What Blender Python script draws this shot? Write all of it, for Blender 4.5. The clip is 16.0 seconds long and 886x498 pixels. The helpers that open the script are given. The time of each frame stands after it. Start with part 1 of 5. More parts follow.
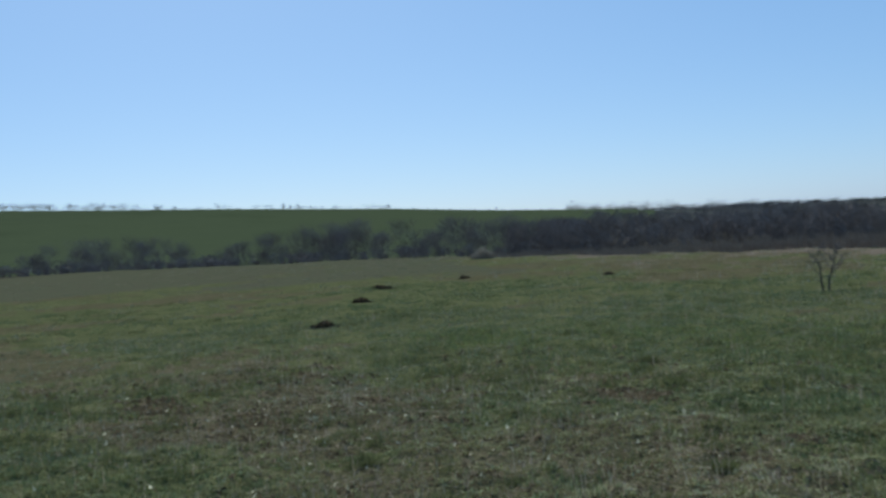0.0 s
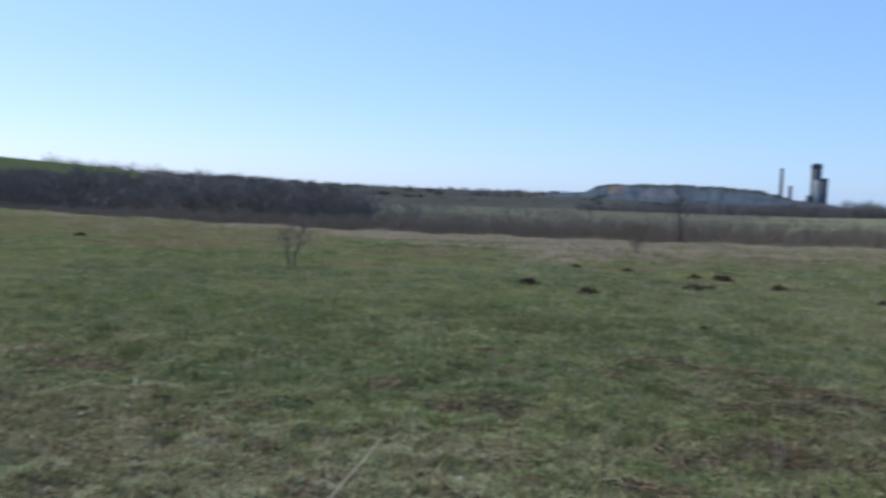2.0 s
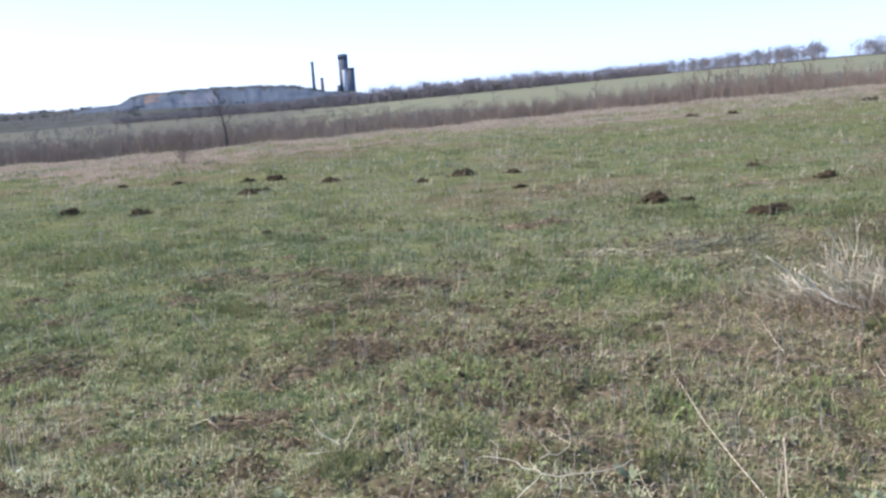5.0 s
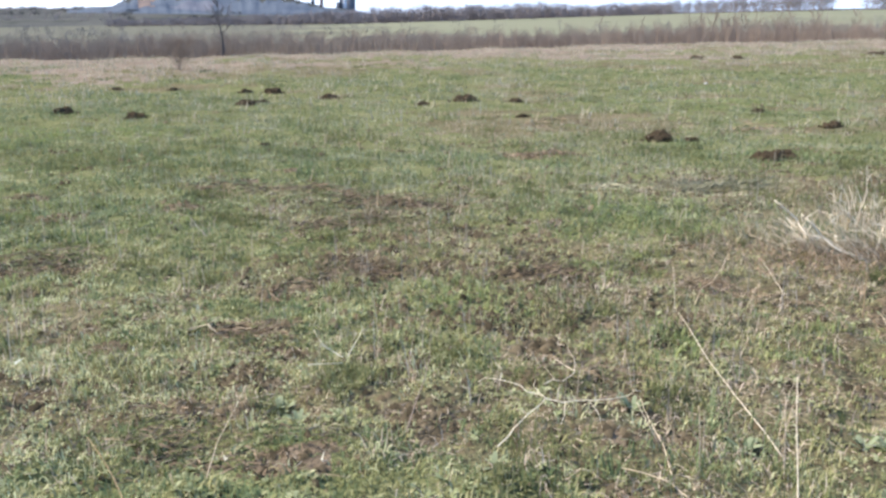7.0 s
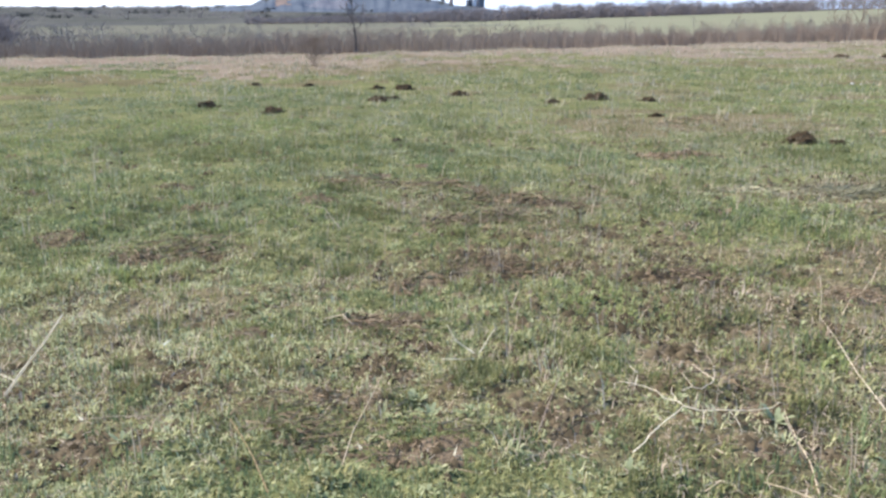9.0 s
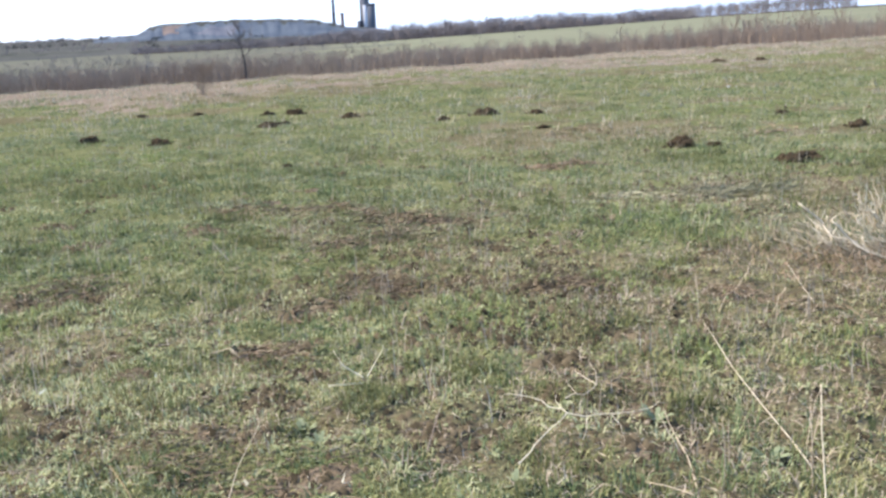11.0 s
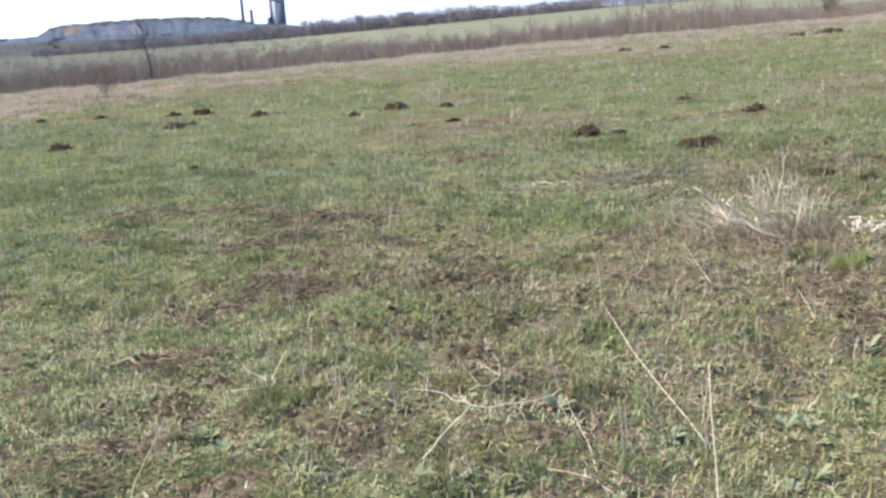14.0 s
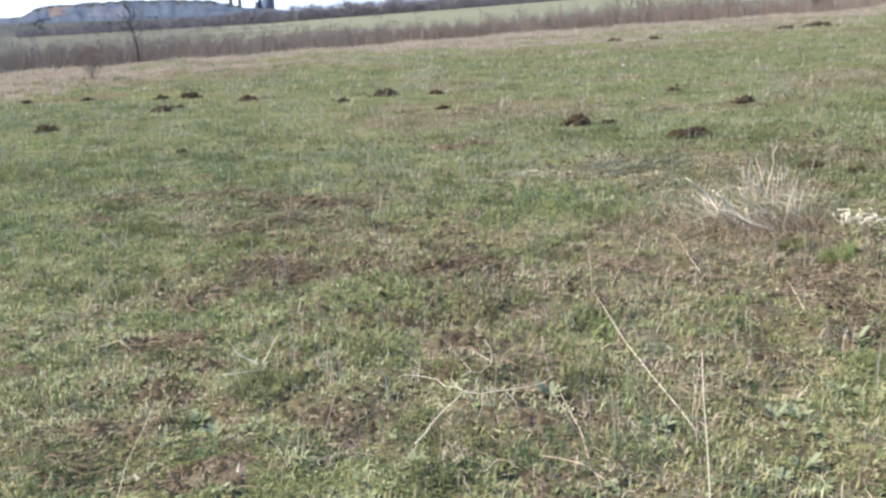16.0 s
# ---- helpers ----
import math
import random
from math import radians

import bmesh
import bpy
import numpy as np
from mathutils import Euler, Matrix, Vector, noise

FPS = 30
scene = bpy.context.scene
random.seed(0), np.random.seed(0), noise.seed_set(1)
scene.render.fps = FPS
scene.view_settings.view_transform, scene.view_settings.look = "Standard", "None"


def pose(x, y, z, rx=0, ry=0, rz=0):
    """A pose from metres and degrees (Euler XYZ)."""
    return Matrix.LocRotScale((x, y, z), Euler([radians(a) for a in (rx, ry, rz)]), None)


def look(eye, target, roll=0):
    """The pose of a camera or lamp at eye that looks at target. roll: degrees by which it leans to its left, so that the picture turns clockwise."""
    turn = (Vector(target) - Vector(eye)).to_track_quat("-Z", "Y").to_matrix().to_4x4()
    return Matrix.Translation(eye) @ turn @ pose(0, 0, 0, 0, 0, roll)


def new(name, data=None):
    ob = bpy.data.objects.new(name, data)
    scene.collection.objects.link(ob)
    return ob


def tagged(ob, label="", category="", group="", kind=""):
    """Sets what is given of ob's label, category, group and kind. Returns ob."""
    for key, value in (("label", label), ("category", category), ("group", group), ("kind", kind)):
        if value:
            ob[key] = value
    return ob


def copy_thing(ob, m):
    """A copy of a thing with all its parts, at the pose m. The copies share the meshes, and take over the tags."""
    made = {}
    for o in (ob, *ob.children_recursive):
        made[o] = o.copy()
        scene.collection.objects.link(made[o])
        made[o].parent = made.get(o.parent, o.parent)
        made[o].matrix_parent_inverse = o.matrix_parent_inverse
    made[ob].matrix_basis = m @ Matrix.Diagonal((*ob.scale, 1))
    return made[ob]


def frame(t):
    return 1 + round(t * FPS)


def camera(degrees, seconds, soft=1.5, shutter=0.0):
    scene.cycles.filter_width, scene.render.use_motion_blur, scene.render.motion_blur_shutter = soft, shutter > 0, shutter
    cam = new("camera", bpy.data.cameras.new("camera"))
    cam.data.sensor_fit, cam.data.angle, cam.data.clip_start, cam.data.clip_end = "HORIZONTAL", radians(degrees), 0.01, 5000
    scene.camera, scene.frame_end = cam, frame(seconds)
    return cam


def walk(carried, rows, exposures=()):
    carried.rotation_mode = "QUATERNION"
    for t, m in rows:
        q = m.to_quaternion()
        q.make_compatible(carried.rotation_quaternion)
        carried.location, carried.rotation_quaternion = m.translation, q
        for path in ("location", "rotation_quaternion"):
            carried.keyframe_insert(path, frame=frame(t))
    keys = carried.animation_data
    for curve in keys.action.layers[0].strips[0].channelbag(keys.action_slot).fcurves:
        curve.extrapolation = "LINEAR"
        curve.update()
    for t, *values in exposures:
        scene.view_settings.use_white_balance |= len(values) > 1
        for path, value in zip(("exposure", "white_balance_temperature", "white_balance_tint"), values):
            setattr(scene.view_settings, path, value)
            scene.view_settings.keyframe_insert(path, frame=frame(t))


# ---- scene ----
cam = camera(52.0, 16.0, soft=2.65, shutter=0.3)
PATH = [
    (0, (0.004, -0.474, 1.581), (-8.086, 5.402, 1.442), -3.99),
    (0.5, (0.025, -0.460, 1.575), (-7.439, 6.192, 1.359), -4.81),
    (1, (0.005, -0.456, 1.574), (-6.817, 6.844, 1.160), -4.52),
    (1.5, (-0.011, -0.430, 1.571), (-5.985, 7.567, 0.966), -1.20),
    (2, (0.110, -0.381, 1.600), (-3.671, 8.858, 1.006), 2.05),
    (2.5, (0.177, -0.295, 1.638), (-1.655, 9.517, 1.034), 0.66),
    (2.8, (0.154, -0.283, 1.632), (-0.367, 9.671, 0.829), 1.50),
    (3, (0.156, -0.277, 1.634), (0.152, 9.683, 0.742), 0.53),
    (3.5, (0.101, -0.148, 1.648), (1.062, 9.768, 0.791), -4.15),
    (4, (0.058, -0.010, 1.650), (1.225, 9.842, 0.394), -3.04),
    (4.2, (0.066, 0.029, 1.650), (1.073, 9.876, 0.226), -3.75),
    (4.7, (0.050, 0.061, 1.642), (0.929, 9.888, 0.011), -4.26),
    (5.2, (0.008, 0.108, 1.625), (0.921, 9.905, -0.162), -3.91),
    (5.8, (-0.045, 0.159, 1.603), (0.993, 9.905, -0.379), -2.91),
    (6.3, (-0.066, 0.174, 1.595), (1.039, 9.862, -0.622), -2.07),
    (6.5, (-0.073, 0.164, 1.592), (1.044, 9.805, -0.815), -1.61),
    (7, (-0.087, 0.155, 1.582), (0.894, 9.788, -0.917), -0.11),
    (7.5, (-0.131, 0.160, 1.576), (0.347, 9.803, -1.029), 0.71),
    (8, (-0.177, 0.172, 1.570), (-0.359, 9.814, -1.076), -0.03),
    (8.2, (-0.187, 0.177, 1.571), (-0.516, 9.818, -1.062), 0.01),
    (8.7, (-0.172, 0.177, 1.573), (-0.579, 9.831, -1.003), -0.09),
    (9.2, (-0.134, 0.175, 1.576), (-0.404, 9.861, -0.898), -0.43),
    (9.8, (-0.083, 0.173, 1.580), (-0.060, 9.890, -0.778), -0.99),
    (10.3, (-0.061, 0.172, 1.583), (0.185, 9.895, -0.740), -1.46),
    (10.5, (-0.050, 0.173, 1.586), (0.312, 9.891, -0.742), -1.73),
    (11, (-0.029, 0.168, 1.589), (0.644, 9.866, -0.756), -2.61),
    (11.5, (-0.011, 0.167, 1.592), (0.821, 9.850, -0.763), -3.31),
    (12, (0.001, 0.171, 1.590), (1.017, 9.839, -0.756), -3.02),
    (12.5, (0.017, 0.173, 1.589), (1.165, 9.823, -0.769), -3.24),
    (13, (0.038, 0.162, 1.592), (1.348, 9.785, -0.792), -3.27),
    (13.5, (0.055, 0.161, 1.594), (1.487, 9.756, -0.832), -3.56),
    (14, (0.066, 0.162, 1.591), (1.592, 9.735, -0.861), -3.77),
    (14.5, (0.061, 0.163, 1.590), (1.612, 9.728, -0.880), -3.05),
    (15, (0.050, 0.171, 1.585), (1.666, 9.716, -0.920), -2.58),
    (15.5, (0.044, 0.167, 1.585), (1.704, 9.689, -0.981), -3.02),
    (16, (0.033, 0.170, 1.584), (1.699, 9.685, -1.004), -2.79),
]
EXPOSURES = [(0.0, -0.48, 6250, 0), (1.0, -0.32, 6380, 2), (2.0, -0.06, 6350, 8), (3.0, 0.19, 6170, 17), (4.0, 0.50, 6190, 20), (6.3, 1.21, 6880, 16), (8.2, 1.21, 6880, 16), (10.5, 1.20, 6880, 16), (16.0, 1.20, 6900, 16)]
walk(cam, [(t, look(eye, target, roll)) for t, eye, target, roll in PATH], EXPOSURES)

# ---- sky and sun ----
SUN_BEARING, SUN_HEIGHT = -68.0, 45.0      # degrees clockwise from +y, and above the horizon
world = bpy.data.worlds.new("sky")
scene.world = world
world.use_nodes = True
nt = world.node_tree
sky = nt.nodes.new("ShaderNodeTexSky")
sky.sky_type, sky.sun_disc = "NISHITA", False
sky.sun_elevation, sky.sun_rotation = radians(SUN_HEIGHT), radians(SUN_BEARING)
sky.air_density, sky.dust_density, sky.ozone_density = 0.8, 0.6, 1.2
nt.nodes["Background"].inputs["Strength"].default_value = 0.165
veil = nt.nodes.new("ShaderNodeMix")          # thin even haze over the clear sky
veil.data_type = "RGBA"
veil.inputs["Factor"].default_value = 0.55
veil.inputs["B"].default_value = (1.55, 3.3, 6.8, 1)
nt.links.new(sky.outputs["Color"], veil.inputs["A"])
nt.links.new(veil.outputs["Result"], nt.nodes["Background"].inputs["Color"])
sun = new("sun", bpy.data.lights.new("sun", "SUN"))
sun.data.energy, sun.data.angle, sun.data.color = 5.0, radians(0.55), (1.0, 0.97, 0.925)
b, h = radians(SUN_BEARING), radians(SUN_HEIGHT)
sun.matrix_basis = look((math.sin(b) * math.cos(h) * 50, math.cos(b) * math.cos(h) * 50, math.sin(h) * 50), (0, 0, 0))


# ---- materials ----
def material(name, colours, scale=4.0, detail=6.0, fine=0.0, rough=0.9, bump=0.0, bump_scale=30.0, island=0.0, thing=0.0, stretch=(1, 1, 1), see=0.0, gloss=0.0):
    """Colours along a ramp that a noise drives; fine: share of a second, finer noise; island and thing: shares of chance by piece and by object."""
    m = bpy.data.materials.new(name)
    m.use_nodes = True
    n, l = m.node_tree.nodes, m.node_tree.links
    shader = n["Principled BSDF"]
    shader.inputs["Roughness"].default_value = rough
    shader.inputs["Specular IOR Level"].default_value = gloss
    place = n.new("ShaderNodeTexCoord").outputs["Object"]
    if stretch != (1, 1, 1):
        s = n.new("ShaderNodeMapping")
        s.inputs["Scale"].default_value = stretch
        l.new(place, s.inputs["Vector"])
        place = s.outputs["Vector"]

    def cloud(size, depth):
        c = n.new("ShaderNodeTexNoise")
        c.inputs["Scale"].default_value, c.inputs["Detail"].default_value = size, depth
        l.new(place, c.inputs["Vector"])
        return c.outputs["Fac"]

    def blend(a, b, share):
        mix = n.new("ShaderNodeMix")
        mix.inputs["Factor"].default_value = share
        l.new(a, mix.inputs["A"])
        l.new(b, mix.inputs["B"])
        return mix.outputs["Result"]

    value = cloud(scale, detail)
    if fine:
        value = blend(value, cloud(scale * 11, 4), fine)
    spread = n.new("ShaderNodeMapRange")
    spread.inputs["From Min"].default_value, spread.inputs["From Max"].default_value = 0.3, 0.7
    l.new(value, spread.inputs["Value"])
    value = spread.outputs["Result"]
    if island:
        value = blend(value, n.new("ShaderNodeNewGeometry").outputs["Random Per Island"], island)
    if thing:
        value = blend(value, n.new("ShaderNodeObjectInfo").outputs["Random"], thing)
    ramp = n.new("ShaderNodeValToRGB")
    ramp.color_ramp.elements.remove(ramp.color_ramp.elements[1])
    for i, c in enumerate(colours):
        at = i / max(1, len(colours) - 1)
        e = ramp.color_ramp.elements[0] if i == 0 else ramp.color_ramp.elements.new(at)
        e.position, e.color = at, (*c, 1)
    l.new(value, ramp.inputs["Fac"])
    l.new(ramp.outputs["Color"], shader.inputs["Base Color"])
    if bump:
        b = n.new("ShaderNodeBump")
        b.inputs["Strength"].default_value, b.inputs["Distance"].default_value = bump, 0.04
        l.new(cloud(bump_scale, 5), b.inputs["Height"])
        l.new(b.outputs["Normal"], shader.inputs["Normal"])
    if see:
        t = n.new("ShaderNodeBsdfTranslucent")
        l.new(ramp.outputs["Color"], t.inputs["Color"])
        mix = n.new("ShaderNodeMixShader")
        mix.inputs["Fac"].default_value = see
        l.new(shader.outputs["BSDF"], mix.inputs[1])
        l.new(t.outputs["BSDF"], mix.inputs[2])
        l.new(mix.outputs["Shader"], n["Material Output"].inputs["Surface"])
    return m


M_MEADOW = material("meadow_soil", [(0.051, 0.041, 0.025), (0.081, 0.065, 0.039), (0.088, 0.081, 0.041), (0.130, 0.104, 0.064), (0.078, 0.081, 0.038)], 1.3, 9, 0.5, bump=0.9, bump_scale=22)
M_TURF = material("green_turf", [(0.045, 0.050, 0.022), (0.075, 0.081, 0.035), (0.113, 0.114, 0.051), (0.164, 0.143, 0.078)], 1.6, 9, 0.5, bump=0.9, bump_scale=22)
M_DULL_TURF = material("dull_brown_turf", [(0.060, 0.056, 0.036), (0.088, 0.080, 0.052), (0.078, 0.082, 0.046), (0.115, 0.100, 0.068)], 0.5, 9, 0.5, bump=0.8, bump_scale=12)
# pasture green with extra blue and grey, standing for haze over the distance
M_HAZED_PASTURE = material("hazed_green_pasture", [(0.114, 0.119, 0.078), (0.134, 0.136, 0.088), (0.146, 0.145, 0.099)], 0.02, 8, 0.35)
M_WOODFLOOR = material("wood_floor", [(0.035, 0.03, 0.024), (0.055, 0.047, 0.036), (0.045, 0.045, 0.03)], 0.1, 7, 0.4)
M_VERGE = material("dry_grass_verge", [(0.099, 0.077, 0.055), (0.128, 0.101, 0.073), (0.158, 0.125, 0.092), (0.099, 0.092, 0.055)], 0.5, 8, 0.4, bump=0.7, bump_scale=9)
M_FIELD = material("far_pasture", [(0.073, 0.069, 0.054), (0.101, 0.096, 0.075), (0.089, 0.093, 0.066), (0.122, 0.110, 0.088)], 0.03, 8, 0.4)
M_CROP = material("winter_crop", [(0.052, 0.064, 0.033), (0.064, 0.077, 0.040), (0.057, 0.069, 0.037)], 0.03, 6, 0.3)
# cool grey cast of the ridge is distance haze put into the ground colour
M_FAR = material("hazed_far_steppe", [(0.024, 0.028, 0.027), (0.039, 0.042, 0.040), (0.077, 0.076, 0.066), (0.030, 0.035, 0.028), (0.052, 0.055, 0.045)], 0.012, 8, 0.3)
M_GRASS = material("grass_blade", [(0.11, 0.126, 0.045), (0.181, 0.192, 0.074), (0.27, 0.264, 0.12), (0.325, 0.295, 0.16), (0.44, 0.38, 0.225)], 0.9, 6, 0.4, rough=0.6, island=0.3, see=0.24)
# M_GRASS made cooler for the middle distance, with haze put into the colour
M_HAZED_GRASS = material("hazed_grass_blade", [(0.090, 0.112, 0.048), (0.150, 0.170, 0.081), (0.222, 0.234, 0.130), (0.267, 0.262, 0.174), (0.361, 0.337, 0.243)], 0.9, 6, 0.45, rough=0.6, island=0.3, see=0.24)
# bluer and greyer again farther off, more haze in the colour
M_FAR_GRASS = material("hazed_distant_grass", [(0.130, 0.146, 0.080), (0.181, 0.194, 0.112), (0.228, 0.231, 0.144), (0.279, 0.264, 0.181)], 0.5, 6, 0.5, rough=0.6, island=0.25, see=0.24)
M_GREEN = material("fresh_grass", [(0.086, 0.120, 0.049), (0.139, 0.175, 0.078), (0.205, 0.232, 0.116)], 1.2, 5, 0.4, rough=0.55, island=0.45, see=0.27)
M_TUSSOCK = material("dark_tussock", [(0.080, 0.091, 0.037), (0.133, 0.143, 0.060), (0.211, 0.204, 0.095)], 6, 4, 0.3, rough=0.7, island=0.6, see=0.35)
M_UNDER = material("short_undergrowth", [(0.074, 0.074, 0.038), (0.118, 0.121, 0.061), (0.173, 0.164, 0.092), (0.252, 0.229, 0.142)], 2.2, 5, 0.4, rough=0.7, island=0.5, see=0.2)
M_LEAF = material("weed_leaf", [(0.109, 0.127, 0.058), (0.180, 0.201, 0.095), (0.266, 0.275, 0.144), (0.353, 0.339, 0.198)], 3, 4, 0.3, rough=0.55, island=0.6, see=0.25)
M_SILVER = material("silvery_herb", [(0.293, 0.306, 0.154), (0.417, 0.423, 0.225), (0.559, 0.546, 0.316)], 2.5, 4, 0.3, rough=0.7, island=0.6, see=0.3)
M_STRAW = material("dry_straw", [(0.219, 0.165, 0.112), (0.339, 0.270, 0.189), (0.471, 0.390, 0.280), (0.276, 0.228, 0.166)], 1.5, 4, 0.3, rough=0.7, island=0.6, see=0.26)
M_HAY = material("dry_verge_grass", [(0.210, 0.168, 0.111), (0.324, 0.272, 0.186), (0.453, 0.392, 0.276), (0.266, 0.230, 0.163)], 0.7, 5, 0.4, rough=0.7, island=0.4, see=0.26)
M_PALE = material("bleached_stalk", [(0.347, 0.275, 0.175), (0.473, 0.385, 0.258), (0.588, 0.490, 0.336)], 14, 5, 0.4, rough=0.65, island=0.4, see=0.25)
M_EARTH = material("turned_earth", [(0.032, 0.024, 0.014), (0.059, 0.043, 0.026), (0.098, 0.073, 0.045)], 14, 7, 0.4, rough=0.95, bump=0.8, bump_scale=60, thing=0.2)
M_RED_EARTH = material("reddish_earth", [(0.073, 0.055, 0.036), (0.110, 0.084, 0.055), (0.157, 0.122, 0.082)], 10, 7, 0.4, rough=0.95, bump=0.8, bump_scale=50, thing=0.3)
M_LITTER = material("reddish_litter", [(0.166, 0.115, 0.072), (0.250, 0.178, 0.114), (0.344, 0.253, 0.165)], 9, 4, 0.3, island=0.6)
M_RICK = material("weathered_straw", [(0.194, 0.175, 0.141), (0.263, 0.238, 0.194), (0.321, 0.292, 0.243)], 4, 4, 0.3, island=0.5, see=0.35)
M_WHITE = material("bright_stalk", [(0.597, 0.531, 0.384), (0.721, 0.655, 0.500), (0.803, 0.749, 0.596)], 14, 4, 0.3, rough=0.7, see=0.5)
M_BROADLEAF = material("broad_grey_leaf", [(0.136, 0.162, 0.084), (0.199, 0.223, 0.124), (0.272, 0.290, 0.172)], 9, 4, 0.3, rough=0.6, island=0.5, see=0.25)
M_LIME = material("bright_young_grass", [(0.144, 0.177, 0.061), (0.208, 0.240, 0.089), (0.281, 0.303, 0.128)], 1.2, 4, 0.3, rough=0.55, island=0.5, see=0.28)
M_DULL = material("dull_twigs", [(0.146, 0.101, 0.055), (0.231, 0.165, 0.091), (0.315, 0.231, 0.131)], 9, 4, 0.3, island=0.6)
M_FLECK = material("bleached_leaf", [(0.60, 0.56, 0.40), (0.76, 0.73, 0.55)], 9, 4, 0.3, rough=0.85, island=0.6, see=0.5)
M_BARE = material("bare_soil", [(0.057, 0.044, 0.028), (0.091, 0.072, 0.045), (0.141, 0.112, 0.073)], 6, 8, 0.5, bump=0.9, bump_scale=45)
# soil colours; the near-black end paints the shade in gaps between blades
M_CRUMB_SHADE = material("soil_crumb_and_shade", [(0.019, 0.015, 0.009), (0.042, 0.034, 0.021), (0.080, 0.063, 0.038), (0.145, 0.116, 0.072)], 8, 5, 0.3, island=0.6)
M_BLEACH = material("whitened_stalk", [(0.477, 0.396, 0.268), (0.606, 0.517, 0.369), (0.707, 0.621, 0.463)], 14, 5, 0.4, rough=0.7, island=0.4, see=0.25)
M_GREY = material("grey_dead_stem", [(0.183, 0.165, 0.097), (0.291, 0.263, 0.158), (0.408, 0.371, 0.226)], 9, 4, 0.3, island=0.6)
M_BROWN = material("brown_dead_stem", [(0.091, 0.065, 0.040), (0.156, 0.113, 0.072), (0.259, 0.200, 0.131)], 9, 4, 0.3, island=0.6)
M_SAGE = material("grey_sage_stem", [(0.116, 0.112, 0.069), (0.182, 0.173, 0.108), (0.255, 0.239, 0.155)], 9, 4, 0.3, island=0.6)
M_STONE = material("pale_stone", [(0.315, 0.300, 0.270), (0.435, 0.420, 0.390)], 20, 6, 0.3, bump=0.4)
M_BARK = material("grey_bark", [(0.045, 0.038, 0.034), (0.075, 0.065, 0.058), (0.11, 0.095, 0.085)], 3, 5, 0.3, bump=0.5, thing=0.3, stretch=(1, 1, 0.2))
M_TWIG = material("bare_twigs", [(0.115, 0.102, 0.095), (0.165, 0.147, 0.137), (0.22, 0.195, 0.178)], 0.6, 4, 0.3, island=0.5, thing=0.3)
# twigs paler than M_TWIG, the haze before far trees put into their colour
M_HAZE_TWIG = material("haze_grey_twigs", [(0.13, 0.118, 0.112), (0.19, 0.172, 0.165), (0.25, 0.225, 0.21)], 0.5, 4, 0.3, island=0.5, thing=0.3)
M_THICKET = material("reddish_thicket", [(0.131, 0.093, 0.067), (0.195, 0.145, 0.106), (0.271, 0.213, 0.160), (0.188, 0.170, 0.112)], 0.16, 5, 0.3, island=0.55)
M_WOOD = material("bare_wood", [(0.136, 0.112, 0.099), (0.201, 0.166, 0.143), (0.277, 0.227, 0.191)], 0.4, 4, 0.3, island=0.5, thing=0.3)
M_FARWOOD = material("brown_far_wood", [(0.140, 0.119, 0.107), (0.198, 0.170, 0.153), (0.256, 0.224, 0.200)], 0.06, 5, 0.3, island=0.5)
# grey spoil tinted blue: the haze over the far heap is in the colour
M_HAZED_HEAP = material("hazed_spoil_rock", [(0.042, 0.053, 0.066), (0.056, 0.069, 0.085), (0.077, 0.092, 0.106), (0.049, 0.060, 0.073)], 0.022, 9, 0.4, bump=0.6, bump_scale=0.1)
M_HEAP_RED = material("burnt_spoil", [(0.084, 0.074, 0.071), (0.130, 0.100, 0.084), (0.104, 0.090, 0.083)], 0.03, 7, 0.4)
M_SCRUB = material("heap_scrub", [(0.036, 0.038, 0.036), (0.056, 0.058, 0.048)], 0.05, 5, 0.3)
# paler spoil, with the same blue haze mixed into its colour
M_PALE_SPOIL = material("hazed_pale_spoil", [(0.069, 0.075, 0.088), (0.096, 0.101, 0.114), (0.081, 0.087, 0.101)], 0.03, 7, 0.4)
# dark concrete of the works, on the lower block also the shade of its front
M_DARK_CONCRETE = material("dark_concrete", [(0.075, 0.08, 0.09), (0.11, 0.115, 0.125), (0.15, 0.15, 0.155)], 0.12, 7, 0.3, stretch=(1, 1, 0.25))
# sun on the side of the lower block, put into the colour
M_SUNLIT_CONCRETE = material("sunlit_concrete", [(0.42, 0.42, 0.42), (0.52, 0.51, 0.50)], 0.12, 6, 0.3, stretch=(1, 1, 0.25))
M_BRICK = material("old_chimney_brick", [(0.13, 0.10, 0.095), (0.19, 0.15, 0.14)], 0.2, 6, 0.3)


# ---- shapes ----
def to_mesh(name, verts, faces, mats, slots=None, smooth=False):
    """A mesh from arrays: verts (n, 3) and faces (m, 3) or (m, 4)."""
    v, f = np.asarray(verts, np.float32), np.asarray(faces, np.int32)
    me = bpy.data.meshes.new(name)
    k = f.shape[1]
    me.vertices.add(len(v))
    me.vertices.foreach_set("co", v.ravel())
    me.loops.add(f.size)
    me.loops.foreach_set("vertex_index", f.ravel())
    me.polygons.add(len(f))
    me.polygons.foreach_set("loop_start", np.arange(0, f.size, k, dtype=np.int32))
    me.polygons.foreach_set("loop_total", np.full(len(f), k, np.int32))
    for m in mats if isinstance(mats, (list, tuple)) else [mats]:
        me.materials.append(m)
    if slots is not None:
        me.polygons.foreach_set("material_index", np.asarray(slots, np.int32))
    if smooth:
        me.polygons.foreach_set("use_smooth", np.ones(len(f), bool))
    me.update(calc_edges=True)
    me.validate()
    return me


def part(name, mesh, parent, label=""):
    ob = new(name, mesh)
    ob.parent = parent
    return tagged(ob, label)


